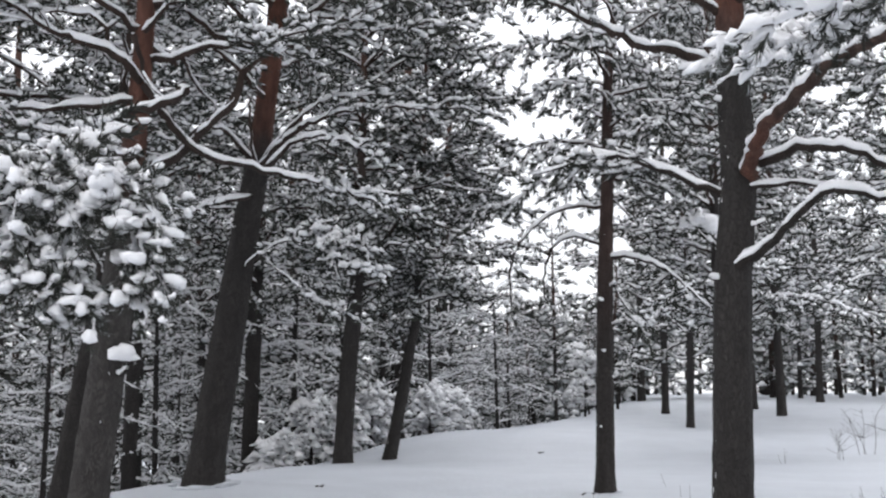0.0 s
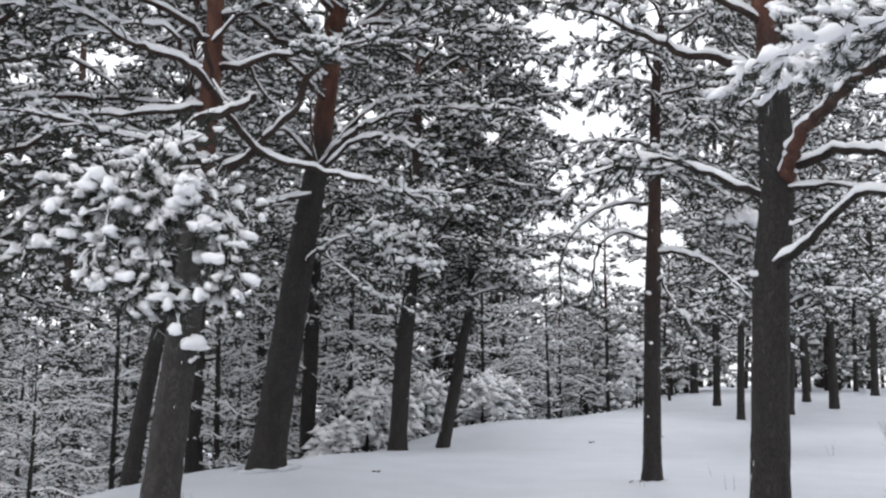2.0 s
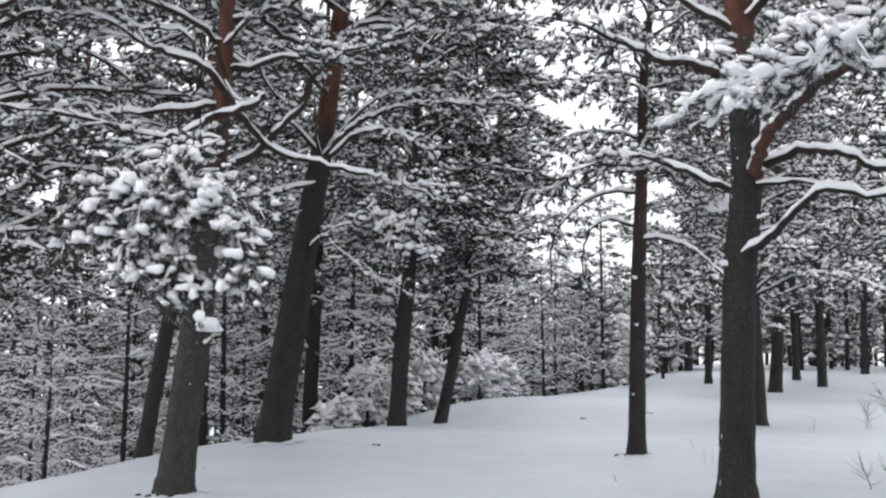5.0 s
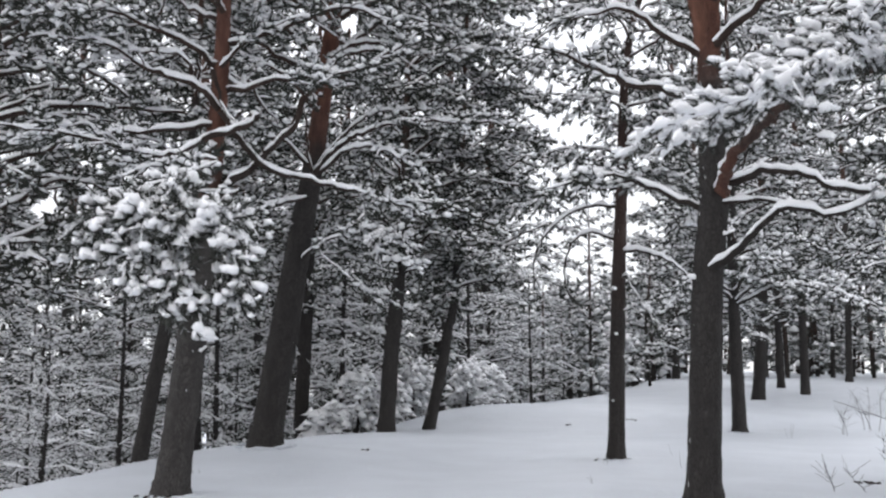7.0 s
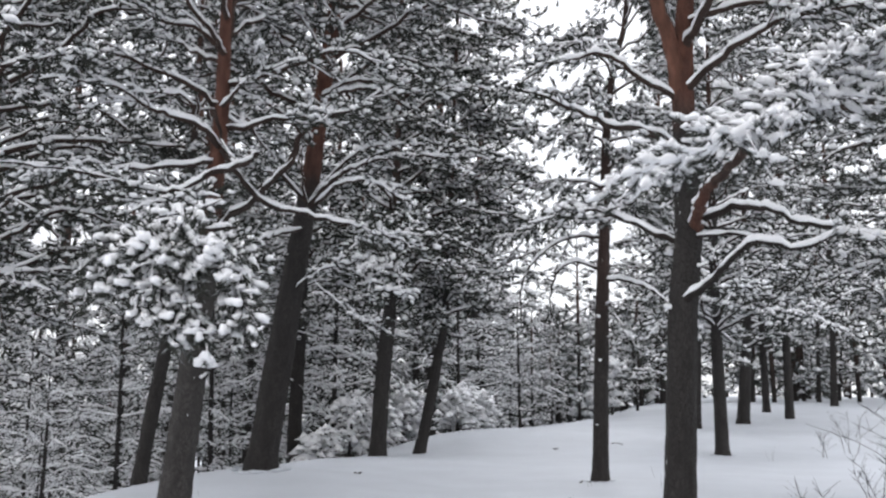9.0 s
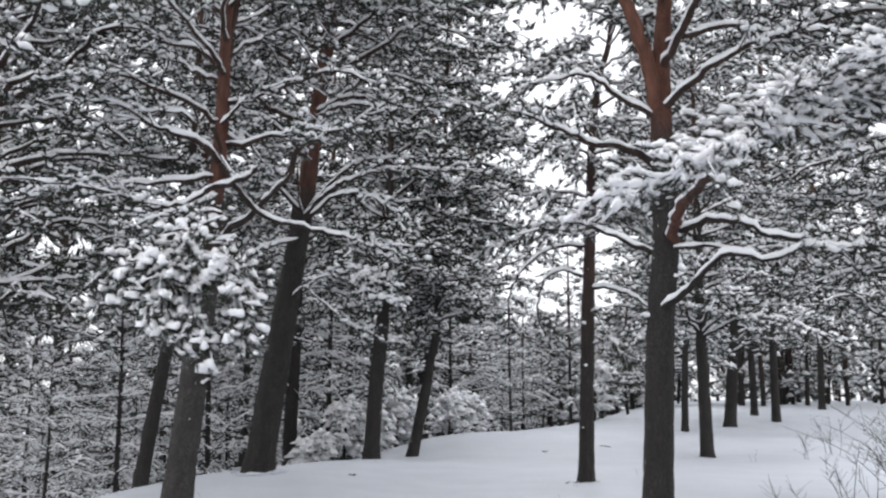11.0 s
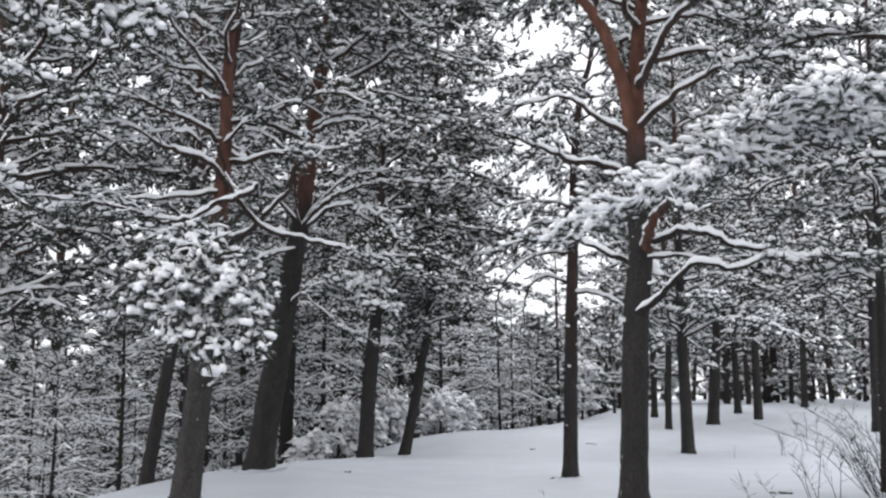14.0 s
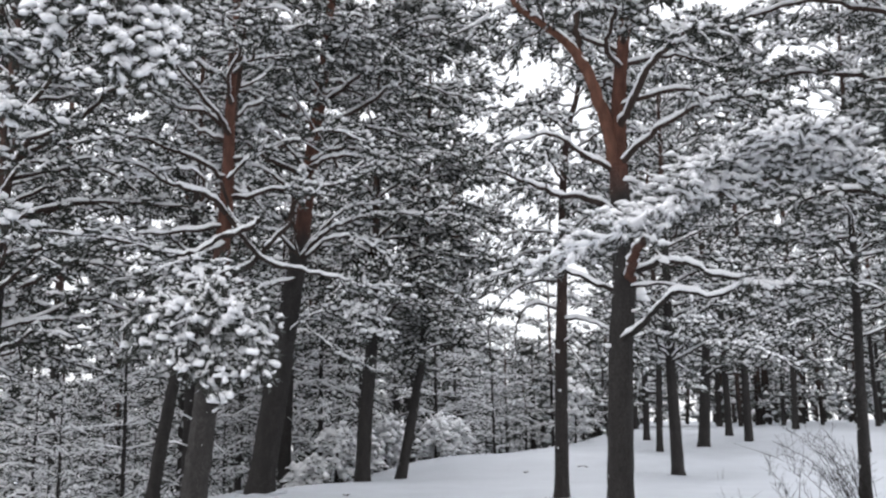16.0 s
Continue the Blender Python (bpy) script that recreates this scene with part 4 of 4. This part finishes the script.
# more out-of-view pines, added to close the canopy and dim the snow
grove(5, -22, 6, 3.5, 0.9, 0.9, 1.15, USED_TALL, TALL)


def thicket(count, x0, x1, y0, y1, gap):
    made = tries = 0
    while made < count and tries < 4000:
        tries += 1
        x, y = g.uniform(x0, x1), g.uniform(y0, y1)
        if any((x - a) ** 2 + (y - b) ** 2 < gap ** 2 for a, b in PLACES):
            continue
        PLACES.append((x, y))
        plant(YOUNG, USED_YOUNG, int(g.integers(0, 3)), x, y, g.uniform(0.7, 1.1), g.uniform(0, 360))
        made += 1


thicket(22, -20, -7.5, 19, 40, 1.4)
thicket(9, -8, 2, 33, 52, 1.7)
thicket(4, -8.5, -4.6, 28.5, 36, 1.3)


def far_forest():
    """The closed woods behind, too far off to tell one tree from the next."""
    stems, dark, white = Bag(), Bag(), Bag()
    pos = []
    for k in range(375):
        low, edge = k % 3 == 0 or k >= 340, k >= 340
        y = g.uniform(78, 96) if edge else g.uniform(62, 120) if low else g.uniform(54, 120)
        x = g.uniform(6, 52) if edge else g.uniform(-0.6, 0.6) * (y + 8)
        h = g.uniform(3, 6) + 3 * (x > 5) if low else g.uniform(10, 19)
        if low and (x < -10 or x > 5 and y < 80):
            continue
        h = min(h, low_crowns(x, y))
        if open_view(x, y):
            h = min(h, 0.115 * y) * g.uniform(0.72, 1)
        z = G(x, y)
        q = np.array([(x, y, z - 0.4), (x + g.normal(0, 0.2), y, z + 0.5 * h), (x + g.normal(0, 0.3), y, z + h)])
        tube(stems, q, np.array([0.16, 0.12, 0.03]), 5)
        n = 44 if low else 66
        f = g.random(n) ** 0.8
        a = g.uniform(0, 6.28, n)
        rad = (0.35 + 2.3 * np.sqrt(g.random(n))) * (1.1 - 0.75 * f)
        pos.append(np.stack([x + np.cos(a) * rad, y + np.sin(a) * rad, z + (0.2 if low else 0.6) + (h - 0.9) * f + g.normal(0, 0.2, n)], 1))
    pos = np.concatenate(pos)
    n = len(pos)
    aim = g.normal(0, 1, (n, 3)) * np.array([1, 1, 0.4])
    scatter(dark, TUFT_FAR, pos, frames_along(aim), g.uniform(0.4, 0.85, n))
    flat = aim * np.array([1, 1, 0.2])
    for lift in (0.15,):
        off = g.normal(0, 0.22, (n, 3)) * np.array([1, 1, 0.4]) + np.array([0, 0, lift])
        scatter(white, LUMP_FAR, pos + off, frames_along(flat), g.uniform(0.18, 0.38, n))
    woods = new("far_forest", stems.mesh("far_forest", TWIG))
    tagged(woods, "distant closed pine forest under fresh snow", "forest", kind="stuff")
    part("far_foliage", dark, HAZY_DUSTED, woods, smooth=False, kind="stuff")
    part("far_snow", white, SNOW, woods, kind="stuff")


far_forest()


# ---- low growth ----
def snow_bushes():
    """Small pines bent under thick snow."""
    for x, y, h in ((-3.9, 28.8, 1.75), (-4.65, 27.4, 0.9), (-2.6, 31.2, 1.6), (-0.45, 32.8, 1.2), (-1.0, 32.0, 1.3), (-3.3, 30.2, 1.4), (4.6, 43.5, 2.6)):
        p = Pine((x, y, G(x, y)), "snow_bush", lod=2)
        z = G(x, y)
        p.trunk([(x, y, z - 0.2), (x + 0.05, y, z + 0.5 * h), (x + 0.1, y, z + h)], [0.05, 0.035, 0.015], sides=6, step=0.3, flecks=0)
        p.twig_ridges = True
        p.crown(0.15 * h, 0.98 * h, 16, 0.3 * h + 0.12, rise=0.1, twigs=6, brush=6, reach=0.3, droop=0.9, deep=0.17)
        p.finish("low pine bush bowed under thick fresh snow", size=0.095, snow=(0.08, 0.19), cover=0.97, leaf=NEEDLE, group="snowy bushes", category="bush")


snow_bushes()


def bare_bush(x, y, stems, height, lean, label, seed):
    """Thin leafless stems that fan out of the snow."""
    r = np.random.default_rng(seed)
    root = new("bare_bush")
    z = G(x, y)
    root.location = (x, y, z)
    for _ in range(stems):
        bag = Bag()
        o = np.array([r.normal(0, 0.16), r.normal(0, 0.12), -0.1])
        h = height * r.uniform(0.5, 1.1)
        a = np.array([lean + r.normal(0, 0.2), r.normal(0, 0.22), 1.0])
        q = resample([o, o + a * 0.35 * h, o + a * 0.7 * h + np.array([r.normal(0, 0.05), 0, 0]), o + a * h * np.array([1.35, 1.1, 0.95])], 9)
        tube(bag, q, np.linspace(0.0072, 0.0026, 9), 5)
        for _ in range(9):
            i = r.integers(3, 8)
            d = np.array([r.normal(0, 0.6), r.normal(0, 0.5), r.uniform(0.3, 0.9)])
            w = q[i] + d / np.linalg.norm(d) * np.linspace(0, r.uniform(0.12, 0.38), 4)[:, None]
            tube(bag, w, np.linspace(0.0032, 0.0017, 4), 4)
        part("stem", bag, STEM, root)
    return tagged(root, label, "bush")


bare_bush(7.1, 14.2, 24, 1.6, -0.5, "leafless bush of thin brown stems rising from snow", 3)
bare_bush(5.95, 13.6, 6, 1.05, -0.12, "small leafless bush with forked twigs in the snow", 4)
bare_bush(7.3, 13.9, 6, 1.2, -0.3, "leafless bush beside a thin pine trunk", 5)
bare_bush(8.32, 25.7, 3, 0.8, -0.05, "lone bare sapling twig standing in the snow", 6)
bare_bush(9.6, 27.2, 4, 1.3, -0.2, "thin bare saplings standing in open snow", 7)
bare_bush(4.95, 13.2, 2, 0.55, -0.3, "single dry twigs sticking out of the snow", 8)


def dry_stalks(spots):
    """Single dry grass stalks that stand out of the snow."""
    r = np.random.default_rng(9)
    for x, y, n, h in spots:
        root = new("dry_grass")
        root.location = (x, y, G(x, y))
        for _ in range(n):
            bag = Bag()
            o = np.array([r.normal(0, 0.05), r.normal(0, 0.05), -0.05])
            tip = o + np.array([r.normal(0, 0.05), r.normal(0, 0.05), h * r.uniform(0.7, 1.1)])
            tube(bag, resample([o, 0.5 * (o + tip) + r.normal(0, 0.01, 3), tip], 6), np.linspace(0.0028, 0.0012, 6), 4)
            part("stalk", bag, STEM, root)
        tagged(root, "dry grass stalks poking up through the snow", "grass", "dry grass")


dry_stalks(((3.41, 18.9, 1, 0.26), (1.5, 12.84, 2, 0.2), (6.99, 24.9, 3, 0.35), (3.23, 16.6, 2, 0.3), (-4.19, 14.26, 2, 0.16), (1.9, 16.7, 2, 0.14)))


def fallen_bits(spots):
    """Bits of bark and twig lying on the snow."""
    r = np.random.default_rng(12)
    for x, y, n, size in spots:
        for _ in range(n):
            bag = Bag()
            o = np.array([r.normal(0, size), r.normal(0, 0.5 * size), 0.0])
            d = np.array([r.normal(), r.normal(), 0.15 * r.normal()])
            q = d / np.linalg.norm(d) * np.linspace(-1, 1, 5)[:, None] * size * r.uniform(0.4, 1.0)
            tube(bag, q, np.array([0.3, 1, 1.2, 0.9, 0.2]) * size * 0.16, 5, 0.15)
            ob = new("fallen_twig", bag.mesh("fallen_twig", STEM))
            ob.location = (x + o[0], y + o[1], G(x + o[0], y + o[1]) + 0.008)
            tagged(ob, "dark broken twig lying on the snow", "twig", "fallen twigs")


fallen_bits(((5.53, 14.32, 9, 0.10), (1.78, 26.96, 3, 0.09), (3.59, 28.2, 3, 0.10), (-2.32, 18.2, 3, 0.08), (-4.15, 11.72, 4, 0.10), (2.0, 17.55, 3, 0.07)))
